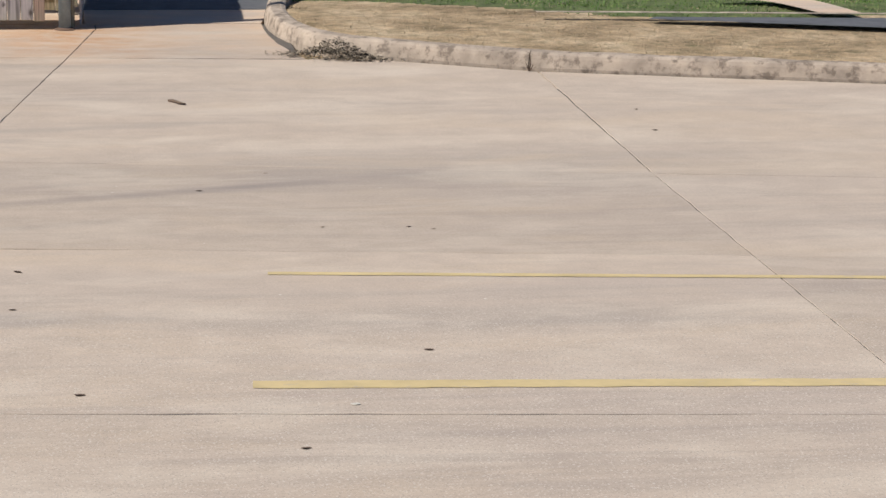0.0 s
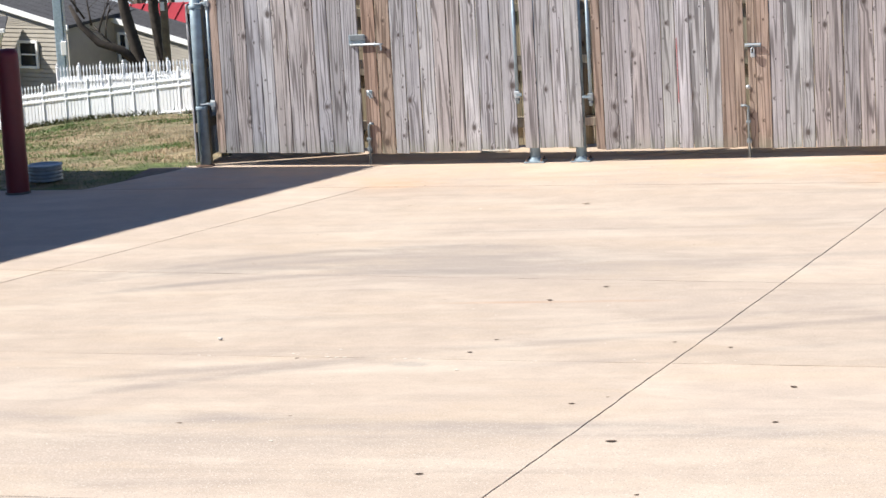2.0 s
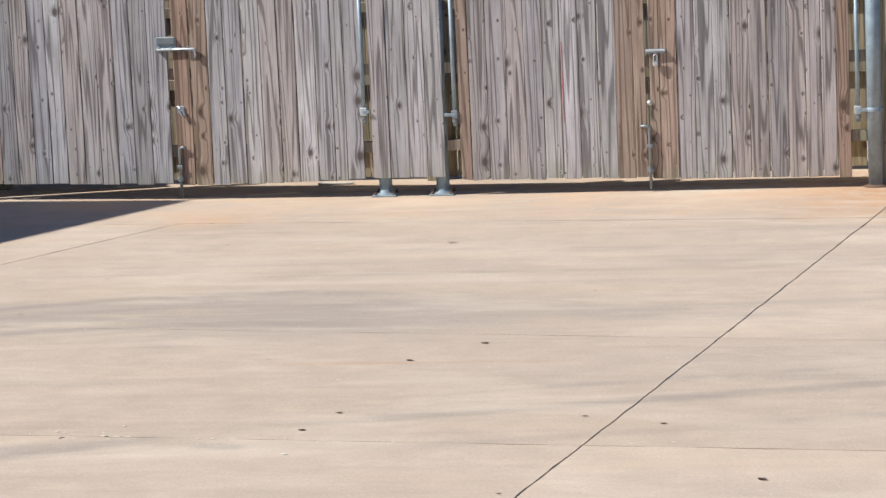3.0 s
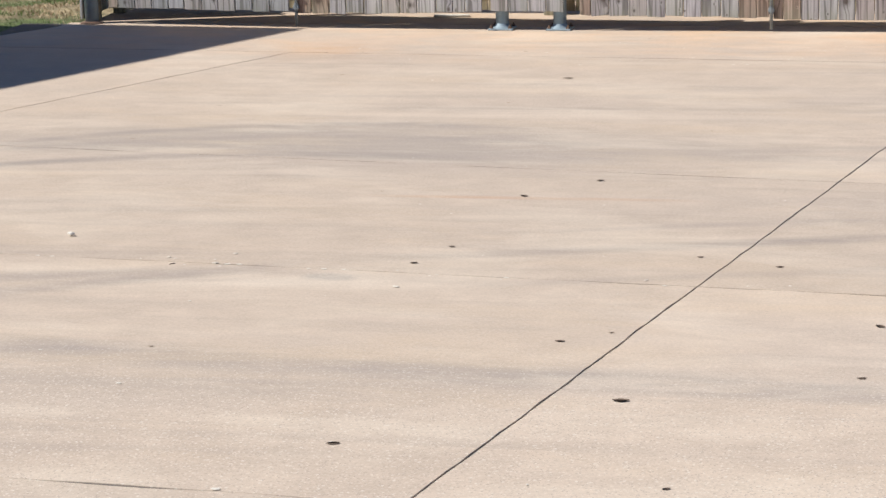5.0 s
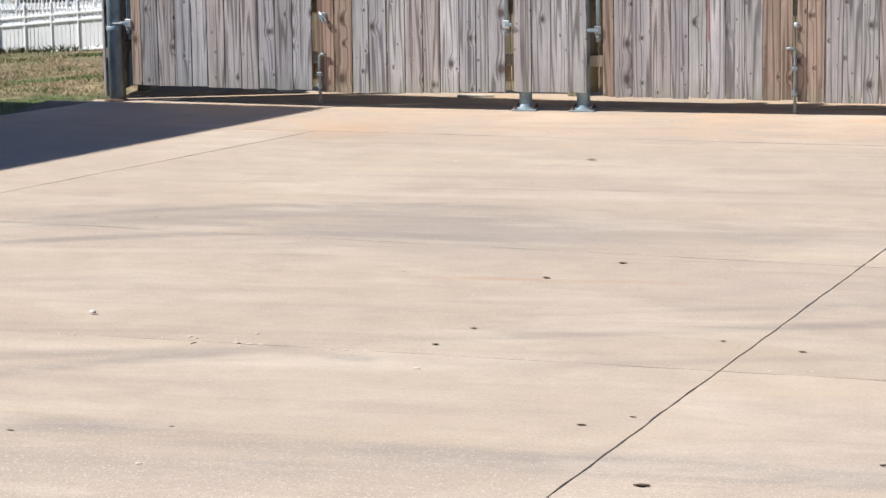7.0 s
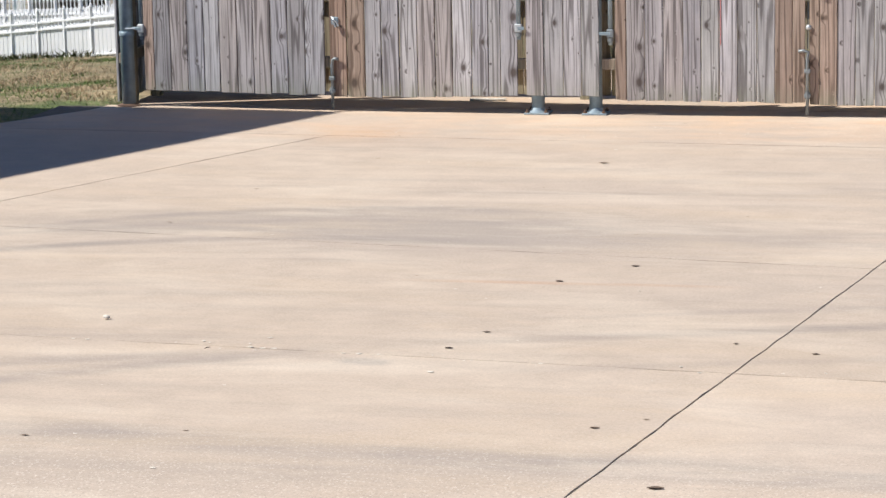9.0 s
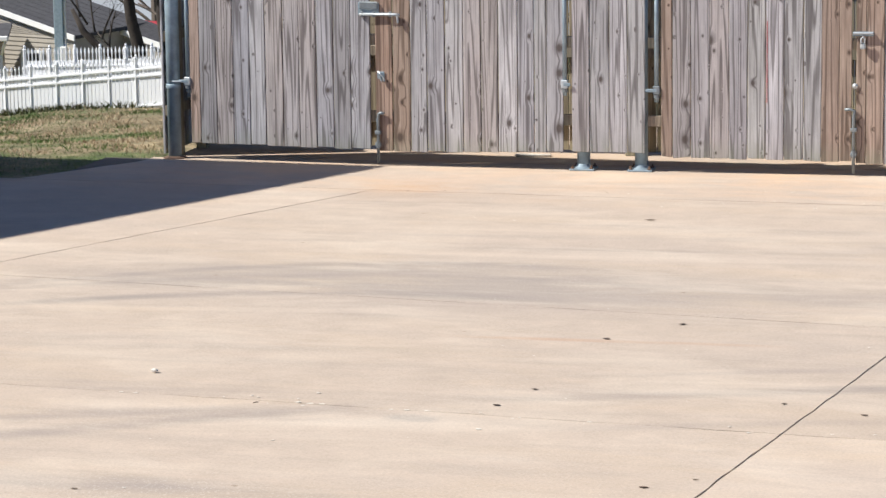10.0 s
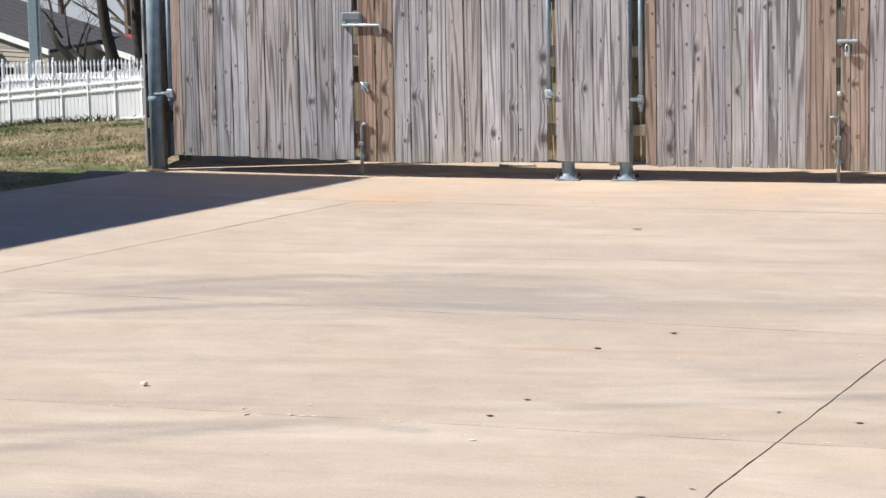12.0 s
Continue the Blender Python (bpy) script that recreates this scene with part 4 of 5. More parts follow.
part("foot", lathe([(0.13, -0.01), (0.128, 0.012), (0.113, 0.02)], 24), SEALANT, bollard)

ring = thing("corrugated_ring", (-4.98, -0.40, 0), "pale corrugated metal ring set in the grass", "window well")
prof = [(0.17 + 0.008 * math.sin(k * math.pi / 2), 0.0095 * k) for k in range(17)]
part("shell", lathe(prof + [(r - 0.012, z) for r, z in prof[::-1]], 28), DULL, ring, smooth=True)
part("rim", lathe([(0.160, 0.148), (0.178, 0.148), (0.182, 0.158), (0.176, 0.166), (0.160, 0.163), (0.158, 0.153)], 28), GALV, ring, smooth=True)


# ---- grass and litter ----
def blades_patch(name, mat, spots, height, width, label, category):
    """Many thin leaves in one mesh."""
    r = np.random.RandomState(len(spots) + 7)
    n = len(spots)
    base = np.column_stack([spots, ground_z(spots[:, 0], spots[:, 1]) - 0.01])
    a = r.uniform(0, 2 * np.pi, n)
    side = np.column_stack([np.cos(a), np.sin(a), np.zeros(n)]) * (width * r.uniform(0.6, 1.4, n))[:, None]
    lean = r.normal(0, 0.6, (n, 2)) * height
    tip = base + np.column_stack([lean, height * r.uniform(0.4, 1.3, n)])
    mid = (base + tip) / 2 + np.column_stack([np.zeros((n, 2)), 0.12 * height * np.ones(n)])
    v = np.stack([base - side, base + side, mid + side * 0.6, mid - side * 0.6, tip], 1).reshape(-1, 3)
    k = np.arange(n) * 5
    faces = [f for i in k.tolist() for f in ((i, i + 1, i + 2, i + 3), (i + 3, i + 2, i + 4))]
    me = bpy.data.meshes.new(name)
    me.from_pydata(v.tolist(), [], faces)
    me.materials.append(mat)
    return tagged(new(name, me), label, category, kind="stuff")


r = np.random.RandomState(5)


def scatter(n, x0, x1, y0, y1, keep, clump=0.9):
    p = np.column_stack([r.uniform(x0, x1, n), r.uniform(y0, y1, n)])
    w = np.array([noise.noise((x * clump, y * clump, 3.1)) for x, y in p.tolist()])
    return p[keep(p[:, 0], p[:, 1], w)]


def left_turf(x, y):
    return (x < -3.72) & ((y > -1.12) & (x < -4.3) | (y > -1.12 + (x + 4.35) * 1.9))


def on_road(x, y):
    near = -0.68 - (x - 9.2) * 0.30
    far = -0.3 - (x - 9.3) * 0.08
    return (x > 9.2) & (y > near) & (y < far)


def right_turf(x, y):
    return ~on_road(x, y) & ((kerb_side(x, y) > 0.2) & (x > 5.6) | (y > 2.9) & (x > 4.4))


far_green = lambda x, y: y > -0.4 + 0.12 * np.sin(x * 2.3) + np.maximum(0, (9.0 - x)) * 0.75
blades_patch("dry_grass", STRAW, scatter(38000, -11.5, -3.7, -1.2, 8.95, lambda x, y, w: left_turf(x, y) & (w > 0.0)), 0.032, 0.004, "thin straw-coloured winter grass", "grass")
wf = np.column_stack([np.minimum(r.normal(-8.7, 0.9, 1300), -6.3), 8.85 + r.normal(0, 0.07, 1300)])
wf[:, 1] += (-5.2 - wf[:, 0]) * 0.195 - 0.05
blades_patch("fence_weeds", BUSH, wf, 0.085, 0.010, "dark weeds along the fence foot", "weeds")
blades_patch("green_grass", GREEN, scatter(38000, -11.5, -3.7, -1.2, 8.95, lambda x, y, w: left_turf(x, y) & (w < 0.05)), 0.032, 0.004, "short green winter grass", "grass")
blades_patch("dry_grass", STRAW, scatter(40000, 4.3, 15, -4.5, 12, lambda x, y, w: right_turf(x, y) & (~far_green(x, y) | (w > 0.2)), 1.6), 0.026, 0.005, "dry straw-coloured verge grass", "grass")
blades_patch("green_grass", LAWN_GREEN, scatter(44000, 4.3, 15, -1.0, 14, lambda x, y, w: right_turf(x, y) & far_green(x, y) & (w < 0.35)), 0.035, 0.005, "short green lawn grass", "grass")

blades_patch("dry_grass", STRAW, scatter(42000, 3.5, 9.5, 3.3, 23, lambda x, y, w: w > -0.05, 0.9), 0.045, 0.007, "straw-coloured tufts in the lawn", "grass")
blades_patch("green_grass", GREEN, scatter(42000, 3.5, 9.5, 3.3, 24, lambda x, y, w: w < 0.12, 0.9), 0.045, 0.007, "green tufts in the lawn", "grass")
# taller clumps in the grass by the enclosure
blades_patch("green_grass", GREEN, scatter(60000, -11.5, -3.75, 1.0, 8.9, lambda x, y, w: left_turf(x, y) & (w < -0.12), 1.7), 0.042, 0.005, "dark green clumps in the winter grass", "grass")
blades_patch("dry_grass", STRAW, scatter(60000, -11.5, -3.75, 0.2, 8.9, lambda x, y, w: left_turf(x, y) & (w > 0.14), 1.5), 0.04, 0.005, "pale straw tufts in the winter grass", "grass")
heap = []
hr = np.random.RandomState(3)
while len(heap) < 1700:
    u, w = hr.normal(0, 0.2), hr.normal(0, 0.085)
    heap.append((6.22 + u, -1.72 - 0.35 * u + w, max(0.0, 0.16 * math.exp(-(u / 0.24) ** 2 - (w / 0.09) ** 2)) * hr.uniform(0.2, 1.1)))
bm = bmesh.new()
for x, y, z in heap:
    a, t = hr.uniform(0, math.pi * 2), hr.uniform(-0.5, 0.5)
    d = Vector((math.cos(a) * math.cos(t), math.sin(a) * math.cos(t), math.sin(t))) * hr.uniform(0.025, 0.07)
    s = Vector((-d.y, d.x, 0)).normalized() * hr.uniform(0.004, 0.012)
    c = Vector((x, y, max(z, 0.012) + abs(d.z) * 0.5))
    bm.faces.new([bm.verts.new(q) for q in (c - d / 2, c + s, c + d / 2, c - s)])
tagged(part("leaf_litter", bm, LITTER), "drift of dry leaves and twigs in the kerb corner", "leaf litter", kind="stuff")

weed = thing("weed", (7.79, -2.52, 0), "small dry weed growing from the kerb joint", "weed")
for k in range(9):
    a = hr.uniform(0, 6.28)
    h = 0.16 if k == 0 else hr.uniform(0.03, 0.08)
    part("stem", tube([(0, 0, 0), (0.02 * math.cos(a), 0.02 * math.sin(a), h * 0.5), (0.035 * math.cos(a) * (k > 0), 0.035 * math.sin(a) * (k > 0), h)], [0.006, 0.005, 0.002], 5), LEAF, weed)

# street and lawn edge beyond the verge
def draped(name, near, far, mat, label, lift, steps=30, category="road"):
    bm, rows = bmesh.new(), []
    for k in range(steps + 1):
        u = k / steps
        row = []
        for m in range(7):
            p = Vector(near[0]).lerp(Vector(near[1]), u).lerp(Vector(far[0]).lerp(Vector(far[1]), u), m / 6)
            row.append(bm.verts.new((p.x, p.y, float(ground_z(p.x, p.y)) + lift)))
        rows.append(row)
    for a, b in zip(rows, rows[1:]):
        for m in range(6):
            bm.faces.new((a[m], a[m + 1], b[m + 1], b[m]))
    return tagged(part(name, bm, mat), label, category, kind="structure")


draped("road", ((9.2, -0.68), (15.5, -2.55)), ((9.3, -0.55), (15.5, -0.95)), ASPHALT, "narrow strip of dark grey asphalt street", 0.05)
draped("kerb_far", ((8.2, -0.42), (15.5, -0.93)), ((8.2, -0.34), (15.5, -0.82)), KERB, "pale concrete edge of the street", 0.08, category="kerb")
draped("driveway", ((10.9, -0.42), (11.3, -0.46)), ((10.3, 1.6), (10.8, 1.6)), CONCRETE, "pale concrete driveway across the lawn", 0.06, 8, category="driveway")


# ---- beyond the grass ----
def picket_fence(p, q, base, height, label):
    """White pickets with turned tips on three rails, between posts. base: the foot's height at each end."""
    p, q = Vector(p), Vector(q)
    d = (q - p).normalized()
    length = (q - p).length
    fence = thing("picket_fence", (p.x, p.y, 0), label, "fence", "white picket fences")
    turn = math.degrees(math.atan2(d.y, d.x))
    tilt = lambda u: base[0] + (base[1] - base[0]) * u / length
    bm = box((-0.0225, -0.005, 0.0), (0.0225, 0.005, height * 0.83), 0.002)
    lathe([(0.008, height * 0.82), (0.008, height * 0.90), (0.015, height * 0.925), (0.014, height * 0.945), (0.0005, height)], 6, bm)
    slat = finish("picket", bm, WHITE)
    for k in range(int(length / 0.054)):
        ob = new("picket", slat)
        ob.parent = fence
        c = d * (0.054 * k)
        ob.location, ob.rotation_euler = (c.x, c.y, tilt(0.054 * k)), (0, 0, radians(turn))
    posts = finish("post", lathe([(0.022, 0), (0.022, height * 0.96), (0.026, height * 0.965), (0.026, height * 0.98), (0.013, height * 0.99), (0.018, height * 1.01), (0.010, height * 1.03), (0.0005, height * 1.035)], 8), WHITE)
    for k in range(int(length / 0.36) + 1):
        ob = new("post", posts)
        ob.parent = fence
        c = d * (0.36 * k)
        ob.location = (c.x, c.y, tilt(0.36 * k))
    for z in (0.06, 0.62, 0.755):
        part("rail", box((0, -0.009, -0.012), (math.hypot(length, base[1] - base[0]), 0.009, 0.012), 0.003), WHITE, fence, at=(d.y * 0.012, -d.x * 0.012, base[0] + z * height),
             turn=(0, -math.degrees(math.atan2(base[1] - base[0], length)), turn))


picket_fence((-11.6, 10.1), (-5.2, 8.85), (-1.12, -0.455), 0.62, "white vinyl picket fence with pointed tops on sloping grass")
picket_fence((-8.9, 10.5), (-5.2, 9.75), (-1.00, -0.83), 0.94, "white vinyl picket fence close behind another one")


def boards(x0, x1, z0, top_at, step, y):
    """Lapped siding boards under a sloping top."""
    bm = bmesh.new()
    z = z0
    while z < max(top_at(x0), top_at(x1)):
        ends = []
        for x in (x0, x1):
            ends.append(min(z + step - 0.035, top_at(x)))
        if max(ends) > z + 0.01:
            lo0, lo1 = min(z, ends[0]), min(z, ends[1])
            v = [bm.verts.new(c) for c in ((x0, y - 0.014, lo0), (x1, y - 0.014, lo1), (x1, y, ends[1]), (x0, y, ends[0]), (x0, y + 0.02, lo0), (x1, y + 0.02, lo1))]
            for f in ((0, 1, 2, 3), (0, 4, 5, 1), (3, 2, 5, 4)):
                bm.faces.new([v[k] for k in f])
        z += step
    return bm


def window(parent, x0, x1, z0, z1, y, bars=True):
    frame_w = 0.09
    y -= 0.05
    bm = bmesh.new()
    for lo, hi in (((x0 - frame_w, y - 0.07, z0 - frame_w), (x0, y, z1 + frame_w)), ((x1, y - 0.07, z0 - frame_w), (x1 + frame_w, y, z1 + frame_w)),
                   ((x0, y - 0.066, z1), (x1, y, z1 + frame_w)), ((x0, y - 0.09, z0 - frame_w), (x1, y, z0))):
        box(lo, hi, bm=bm)
    win = part("window", bm, TRIM, parent, "white-framed sash window")
    part("pane", box((x0, y - 0.025, z0), (x1, y - 0.015, z1)), PANE, win)
    if bars:
        part("meeting_rail", box((x0, y - 0.05, (z0 + z1) / 2 - 0.025), (x1, y - 0.026, (z0 + z1) / 2 + 0.025)), TRIM, win)


def raking_slab(x0, x1, y0, y1, line, low, high, lift=0.0):
    """A slab between two sloping lines, from y0 to y1."""
    bm = bmesh.new()
    v = [bm.verts.new((x, y, line(x) + h + (lift if y == y1 else 0))) for h in (low, high) for x, y in ((x0, y0), (x1, y0), (x1, y1), (x0, y1))]
    for q in ((0, 1, 2, 3), (7, 6, 5, 4), (0, 4, 5, 1), (1, 5, 6, 2), (2, 6, 7, 3), (3, 7, 4, 0)):
        bm.faces.new([v[k] for k in q])
    return bm


def beige_house():
    y, set_back = 70.0, 2.4
    house = thing("house", (0, 0, 0), "low beige sided house with dark shingle roof and white fascia", "house")
    rake = lambda x: -4.48 - 0.232 * (x + 34.0)
    part("wall", box((-36.5, y + 0.05, -9.0), (-30.75, y + 3.4, -5.9)), SIDING, house)
    part("siding", boards(-36.5, -30.75, -9.0, rake, 0.16, y), SIDING, house, "lapped beige siding")
    part("corner_board", box((-30.78, y - 0.03, -9.0), (-30.62, y + 0.12, -5.36)), SIDING, house)
    part("return_wall", box((-30.80, y + 0.12, -9.0), (-30.66, y + set_back, -5.19)), SIDING, house)
    part("wall", box((-30.7, y + set_back + 0.05, -9.0), (-22.0, y + 3.4, -7.3)), SIDING, house)
    part("siding", boards(-30.7, -22.0, -9.0, lambda x: rake(x) - 0.05, 0.16, y + set_back), SIDING, house, "lapped beige siding in part shade")
    part("gable", raking_slab(-36.5, -30.75, y + 0.04, y + 0.3, rake, -2.0, -0.02), SIDING, house)
    part("gable", raking_slab(-30.7, -22.0, y + set_back + 0.04, y + set_back + 0.3, rake, -2.0, -0.04), SIDING, house)
    window(house, -32.85, -32.10, -6.68, -5.85, y)
    window(house, -30.36, -30.10, -6.68, -5.78, y + set_back, False)
    for x0, x1, front in ((-38.0, -30.5, y), (-33.2, -21.0, y + set_back)):
        r = part("roof", raking_slab(x0, x1, front - 0.10, y + 3.5, rake, 0.0, 0.12, 0.22), ROOF, house, "dark shingle roof")
        for k in range(9):
            yy = front - 0.06 + (y + 3.5 - front) * k / 9
            zz = 0.125 + 0.215 * k / 9
            part("shingle_course", tube([(x0, yy, rake(x0) + zz), (x1, yy, rake(x1) + zz)], 0.02, 4), ROOF, r)
        part("fascia", raking_slab(x0, x1, front - 0.16, front - 0.101, rake, -0.06, 0.13), TRIM, house, "white fascia board")
    # the house stands at an angle to the yard
    pivot, turn = Vector((-32.5, y, 0)), Euler((0, 0, radians(-25))).to_matrix()
    house.scale.x, house.rotation_euler.z = 1.1, radians(-25)
    house.location = pivot - turn @ Vector((1.1 * pivot.x, pivot.y, 0))


beige_house()


def shed():
    y = 69.3
    s = thing("porch", (0, 0, 0), "tan porch wing with grey shingle roof and gutter", "porch")
    part("wall", box((-38.0, y + 0.2, -9.0), (-33.5, y + 0.6, -5.35), 0.02), TAN, s)
    roof = bmesh.new()
    prism([(-38.5, y - 0.3), (-32.98, y - 0.3), (-33.2, y + 0.65), (-38.5, y + 0.65)], -5.28, -5.2, roof)
    for v in roof.verts:
        v.co.z += 0.38 * (v.co.y - y + 0.3)
    part("roof", roof, ROOF, s)
    part("gutter", box((-38.5, y - 0.42, -5.38), (-32.95, y - 0.3, -5.2), 0.03), TRIM, s, "grey-white gutter")
    part("downpipe", tube([(-33.42, y + 0.1, -9.0), (-33.42, y + 0.1, -5.9), (-33.1, y - 0.3, -5.4)], 0.06, 8), TRIM, s)


shed()


def red_building():
    y = 95.0
    b = thing("barn", (0, 0, 0), "far building with a bright red metal roof", "building")
    part("wall", box((-38.9, y, -15.0), (-26, y + 2, -8.3), 0.05), SIDING, b)
    roof = bmesh.new()
    prism([(-39.4, y - 0.6), (-25.4, y - 0.6), (-25.4, y + 2.2), (-39.4, y + 2.2)], -8.3, -8.2, roof)
    for v in roof.verts:
        v.co.z += 0.42 * (v.co.y - y + 0.6)
    r = part("roof", roof, REDROOF, b, "red standing-seam metal roof")
    for k in range(22):
        x = -39.2 + k * 0.63
        part("seam", box((x - 0.02, 0, 0), (x + 0.02, 3.0, 0.05)), REDROOF, r, at=(0, y - 0.6, -8.19), turn=(22.8, 0, 0))


red_building()


def grow(bm, p, d, length, radius, depth, rnd):
    """A limb that forks until it is a twig."""
    pts, rad = [p], [radius]
    for k in range(4):
        d = (d + Vector((rnd.uniform(-1, 1), rnd.uniform(-1, 1), rnd.uniform(-0.6, 0.9))) * 0.16).normalized()
        pts.append(pts[-1] + d * length / 4)
        rad.append(radius * (1 - 0.12 * (k + 1)))
    tube(pts, rad, 7 if depth > 2 else 4, bm)
    if depth:
        for k in range(3 if depth > 1 else 4):
            side = Vector((rnd.uniform(-1, 1), rnd.uniform(-1, 1), rnd.uniform(-0.2, 0.9)))
            grow(bm, pts[rnd.choice((2, 3, 4))], (d * 0.7 + side).normalized(), length * rnd.uniform(0.5, 0.75), rad[-1] * 0.55, depth - 1, rnd)


def bare_tree(x, y, trunk, radius, seed, label):
    rnd = random.Random(seed)
    z = float(ground_z(x, y))
    tree = thing("tree", (x, y, z), label, "tree", "bare trees by the house")
    pts = [Vector(p) for p in trunk]
    part("trunk", tube(pts, [radius * (1.15 if k == 0 else 1 - 0.1 * k) for k in range(len(pts))], 12), BARK, tree, smooth=True)
    crown = bmesh.new()
    for k in range(7):
        a = pts[-1 - (k % 2)]
        d = Vector((rnd.uniform(-1, 1), rnd.uniform(-0.6, 0.6), rnd.uniform(0.3, 1.1))).normalized()
        grow(crown, a.copy(), d, rnd.uniform(2.0, 3.2), radius * 0.45, 3, rnd)
    part("crown", crown, BARK, tree, "leafless dark branches")
    return tree


# added glowing panel that stands in for pale sky between the trees
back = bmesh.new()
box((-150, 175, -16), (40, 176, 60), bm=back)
tagged(part("backdrop", back, SKY_GLOW), "glowing panel in place of the pale sky behind the bare trees", "backdrop", kind="structure")
wood_rnd = random.Random(77)
far = bmesh.new()
for k in range(22):
    x = -66 + k * 2.7 + wood_rnd.uniform(-1, 1)
    y = 128 + wood_rnd.uniform(-8, 8)
    base = Vector((x, y, float(ground_z(x, y))))
    tube([base, base + Vector((0.2, 0, 4)), base + Vector((0.1, 0, 7.5))], [0.3, 0.24, 0.16], 6, far)
    for j in range(6):
        grow(far, base + Vector((0.1, 0, 4 + 0.7 * j)), Vector((wood_rnd.uniform(-1, 1), wood_rnd.uniform(-1, 1), wood_rnd.uniform(0.3, 1))).normalized(), 3.6, 0.10, 3, wood_rnd)
tagged(part("far_trees", far, TWIG), "far bare brown trees behind the roofs", "trees", kind="stuff")
t1 = bare_tree(-20.85, 50.0, [(0, 0, -0.3), (-0.15, 0, 0.9), (-0.55, 0, 2.1), (-0.85, 0, 3.3), (-1.0, 0, 4.6), (-1.3, 0, 6.0)], 0.22, 11, "leaning bare dark-barked tree")
t2 = bare_tree(-20.65, 50.6, [(0, 0, -0.3), (-0.05, 0, 1.0), (-0.25, 0, 2.2), (-0.4, 0, 3.4), (-0.35, 0, 4.8), (-0.2, 0, 6.2)], 0.21, 12, "upright bare dark-barked tree")
limb = bmesh.new()
tube([(-0.45, 0, 1.7), (-0.95, -0.2, 2.25), (-1.6, -0.3, 2.5), (-2.1, -0.3, 3.0), (-2.4, -0.3, 3.6)], [0.14, 0.13, 0.11, 0.09, 0.05], 9, limb)
rnd = random.Random(8)
for k in range(6):
    grow(limb, Vector((-1.2 - 0.2 * k, -0.25, 2.4 + 0.2 * k)), Vector((rnd.uniform(-1, 0.6), rnd.uniform(-0.4, 0.4), 0.7)).normalized(), 1.0, 0.035, 2, rnd)
part("limb", limb, BARK, t1, "long low limb", smooth=True)

pole = thing("light_pole", (-22.95, 48.0, -5.4), "square pale grey pole with a small meter box", "pole")
part("shaft", box((-0.13, -0.13, -0.3), (0.13, 0.13, 9.0), 0.02), GALV, pole)
part("conduit", tube([(0.16, -0.06, -0.2), (0.16, -0.06, 9.0)], 0.03, 8), TRIM, pole)
part("meter_box", box((0.06, -0.24, 1.45), (0.24, -0.13, 1.85), 0.02), TRIM, pole)
pole = thing("utility_pole", (-20.2, 49.0, -5.5), "dark wooden utility pole behind the gate post", "pole")
part("shaft", tube([(0, 0, -0.3), (0, 0, 4), (0, 0, 9.5)], [0.12, 0.11, 0.09], 12), POLEWOOD, pole, smooth=True)
part("tag", box((-0.06, -0.125, 2.6), (0.06, -0.10, 2.85), 0.005), TRIM, pole)


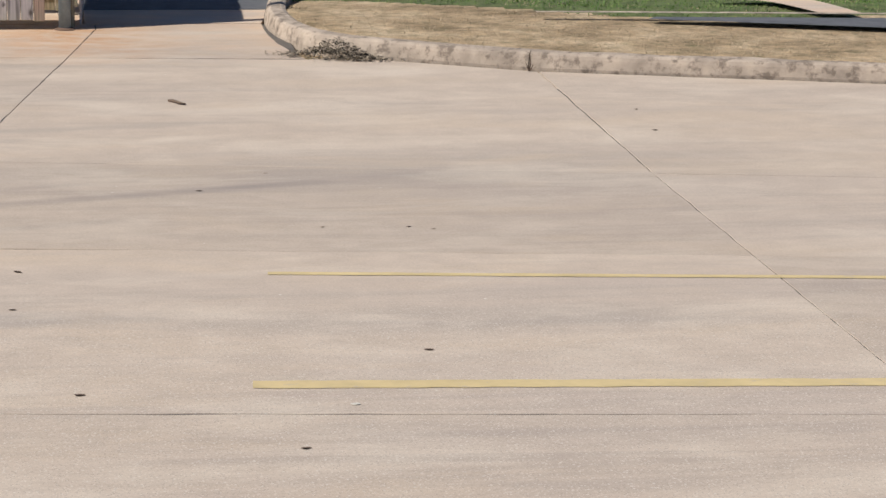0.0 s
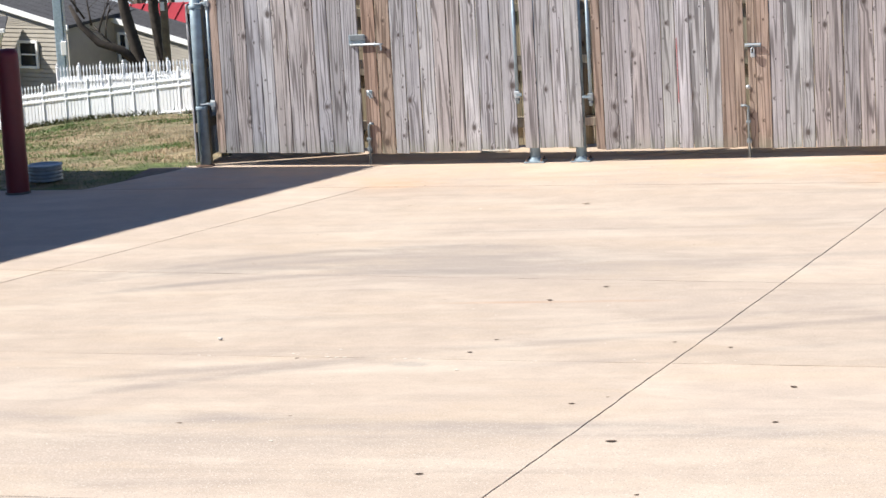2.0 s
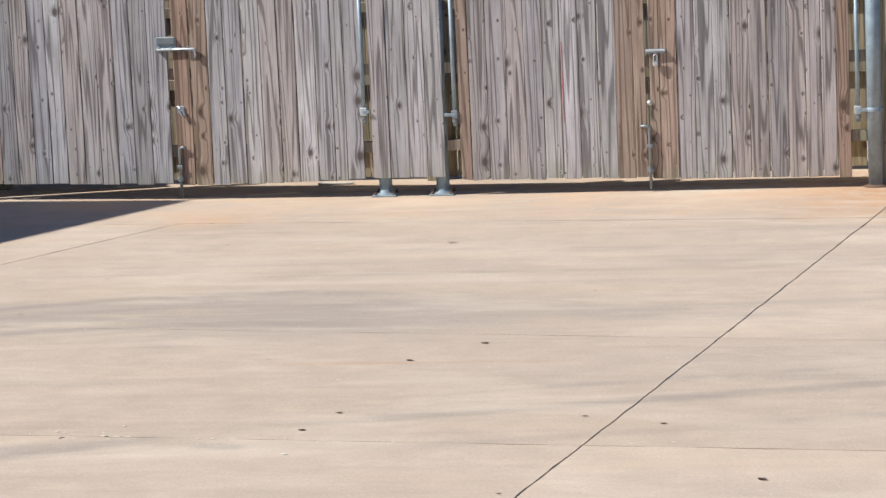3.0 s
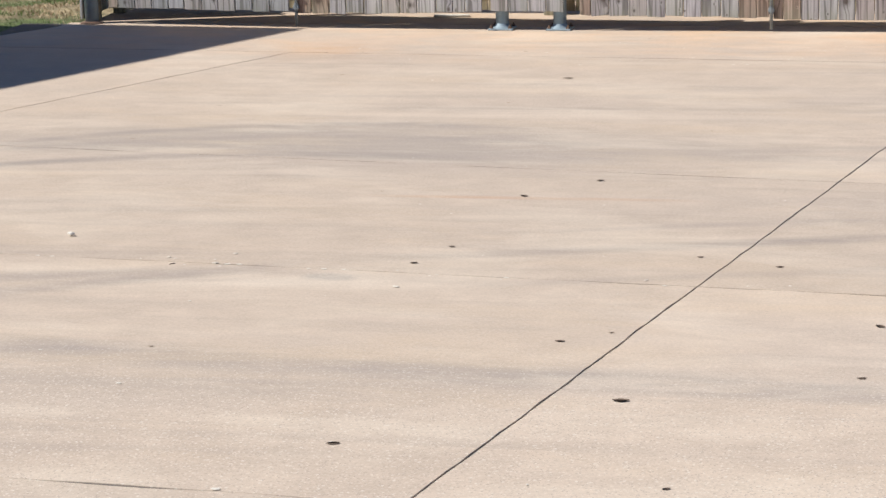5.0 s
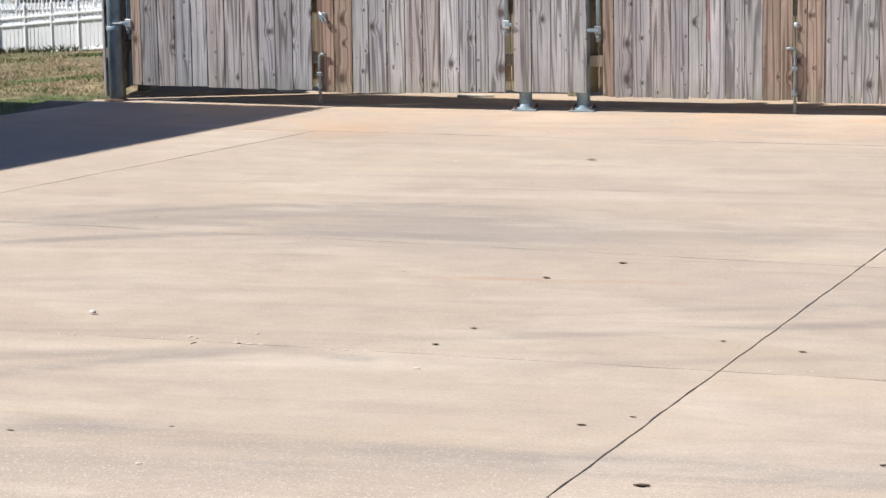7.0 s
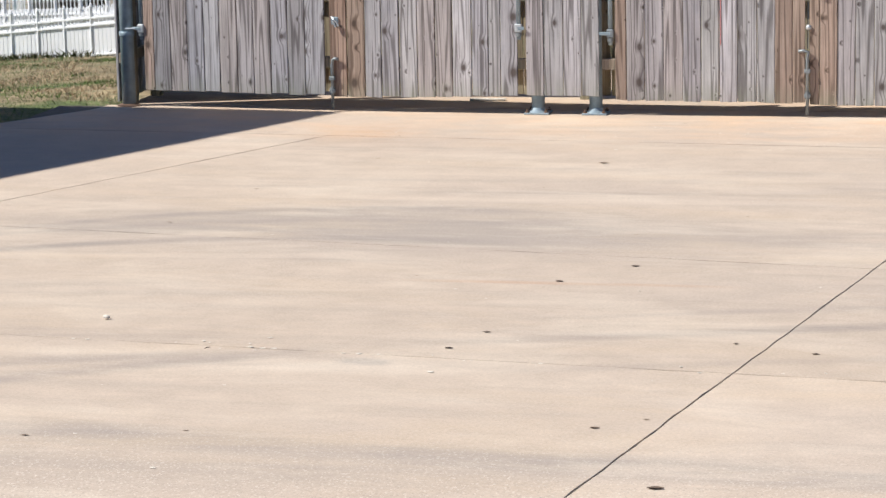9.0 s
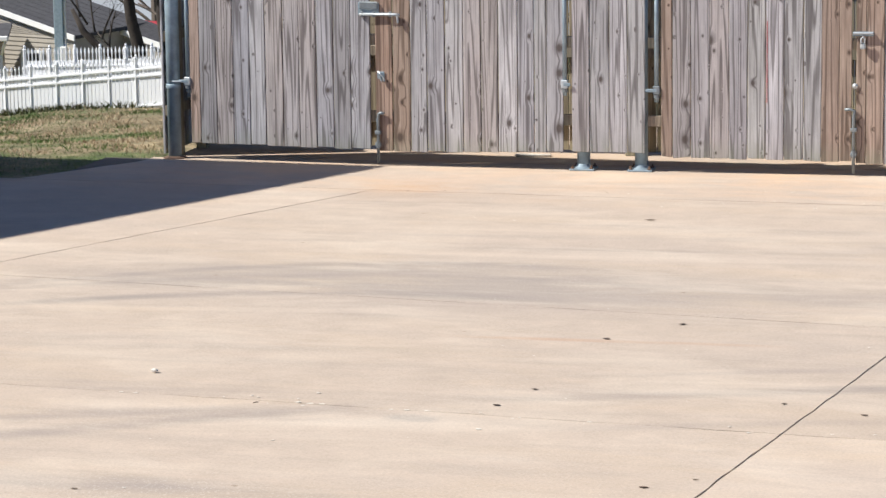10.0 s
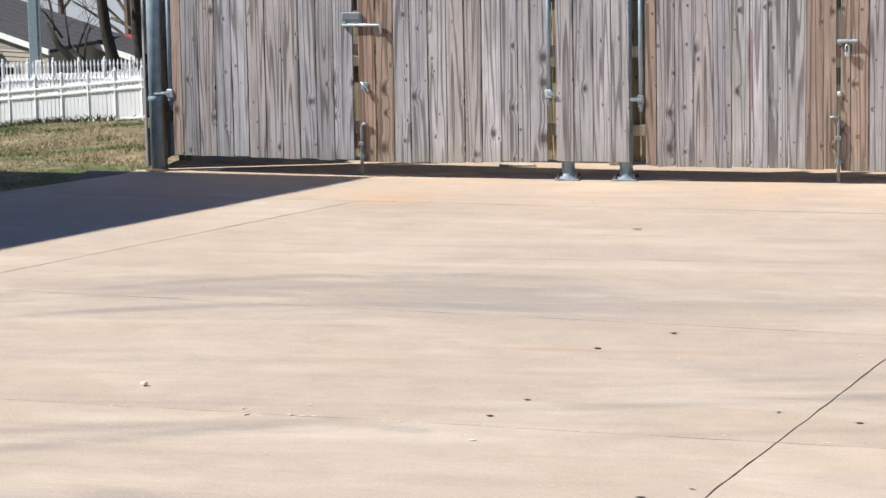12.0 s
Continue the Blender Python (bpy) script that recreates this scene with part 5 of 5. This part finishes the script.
def grey_house():
    y = 25.0
    h = thing("house", (0, 0, 0), "blue-grey house wall with dark vents near the ground", "house")
    part("wall", box((-4.0, y, -3.0), (4.95, y + 4, 1.2), 0.02), BLUEGREY, h)
    for x in (3.75, 4.55, 2.6):
        v = part("vent", box((x - 0.15, y - 0.07, -2.42), (x + 0.15, y - 0.02, -2.18), 0.01), DARK, h, "dark foundation vent")
        for k in range(3):
            part("slat", box((x - 0.14, y - 0.085, -2.38 + 0.07 * k), (x + 0.14, y - 0.07, -2.35 + 0.07 * k)), DARK, v)
    part("corner_post", box((4.92, y - 0.1, -3.0), (5.02, y, 1.3), 0.01), TRIM, h, "white corner post")
    # inner carport faces coloured near-black to stand for the shade inside
    part("carport_shade_back", box((5.02, y + 3.9, -3.0), (6.6, y + 4, 1.2)), DARK, h)
    part("carport_shade_side", box((6.5, y + 0.3, -3.0), (6.6, y + 3.9, 1.2)), DARK, h)
    part("roof", box((-4.5, y - 0.5, 1.2), (6.9, y + 4.5, 1.4), 0.03), ROOF, h)


grey_house()


def shrub(x, y, size, seed, label):
    rnd = np.random.RandomState(seed)
    z = float(ground_z(x, y))
    s = thing("shrub", (x, y, z), label, "shrub", "shrubs by the grey house")
    stems = bmesh.new()
    rr = random.Random(seed)
    for k in range(9):
        d = Vector((rr.uniform(-1, 1), rr.uniform(-0.7, 0.7), rr.uniform(0.8, 1.6))).normalized()
        grow(stems, Vector((rr.uniform(-0.3, 0.3) * size, 0, -0.1)), d, size * rr.uniform(0.5, 0.9), 0.03, 2, rr)
    part("stems", stems, TWIG, s)
    n = int(2600 * size)
    c = rnd.normal(0, 1, (n, 3))
    c /= np.linalg.norm(c, axis=1)[:, None]
    c *= (rnd.uniform(0.25, 1, n) ** 0.5)[:, None]
    lump = np.array([0.75 + 0.5 * noise.noise(Vector(q) * 2.2 + Vector((seed, 0, 0))) for q in c.tolist()])
    c = c * lump[:, None] * np.array([0.75, 0.55, 0.8]) * size + np.array([0, 0, 0.62 * size])
    a, b = rnd.normal(0, 0.035, (n, 3)), rnd.normal(0, 0.035, (n, 3))
    v = np.stack([c - a, c + b, c + a, c - b], 1).reshape(-1, 3)
    me = bpy.data.meshes.new("foliage")
    me.from_pydata(v.tolist(), [], [(i, i + 1, i + 2, i + 3) for i in range(0, 4 * n, 4)])
    me.materials.append(BUSH)
    ob = new("foliage", me)
    ob.parent = s


for k, (x, y, size) in enumerate(((6.25, 24.0, 1.0), (7.2, 24.3, 1.3), (8.3, 24.6, 1.2), (9.5, 24.2, 1.4), (10.8, 24.6, 1.2), (12.2, 24.4, 1.5))):
    shrub(x, y, size, 40 + k, "dark tangled shrub with few dull green leaves")
bare_tree(7.6, 23.6, [(0, 0, -0.3), (0.05, 0, 1.0), (0.0, 0, 2.2), (0.15, 0, 3.4)], 0.13, 31, "thin bare tree among the shrubs")
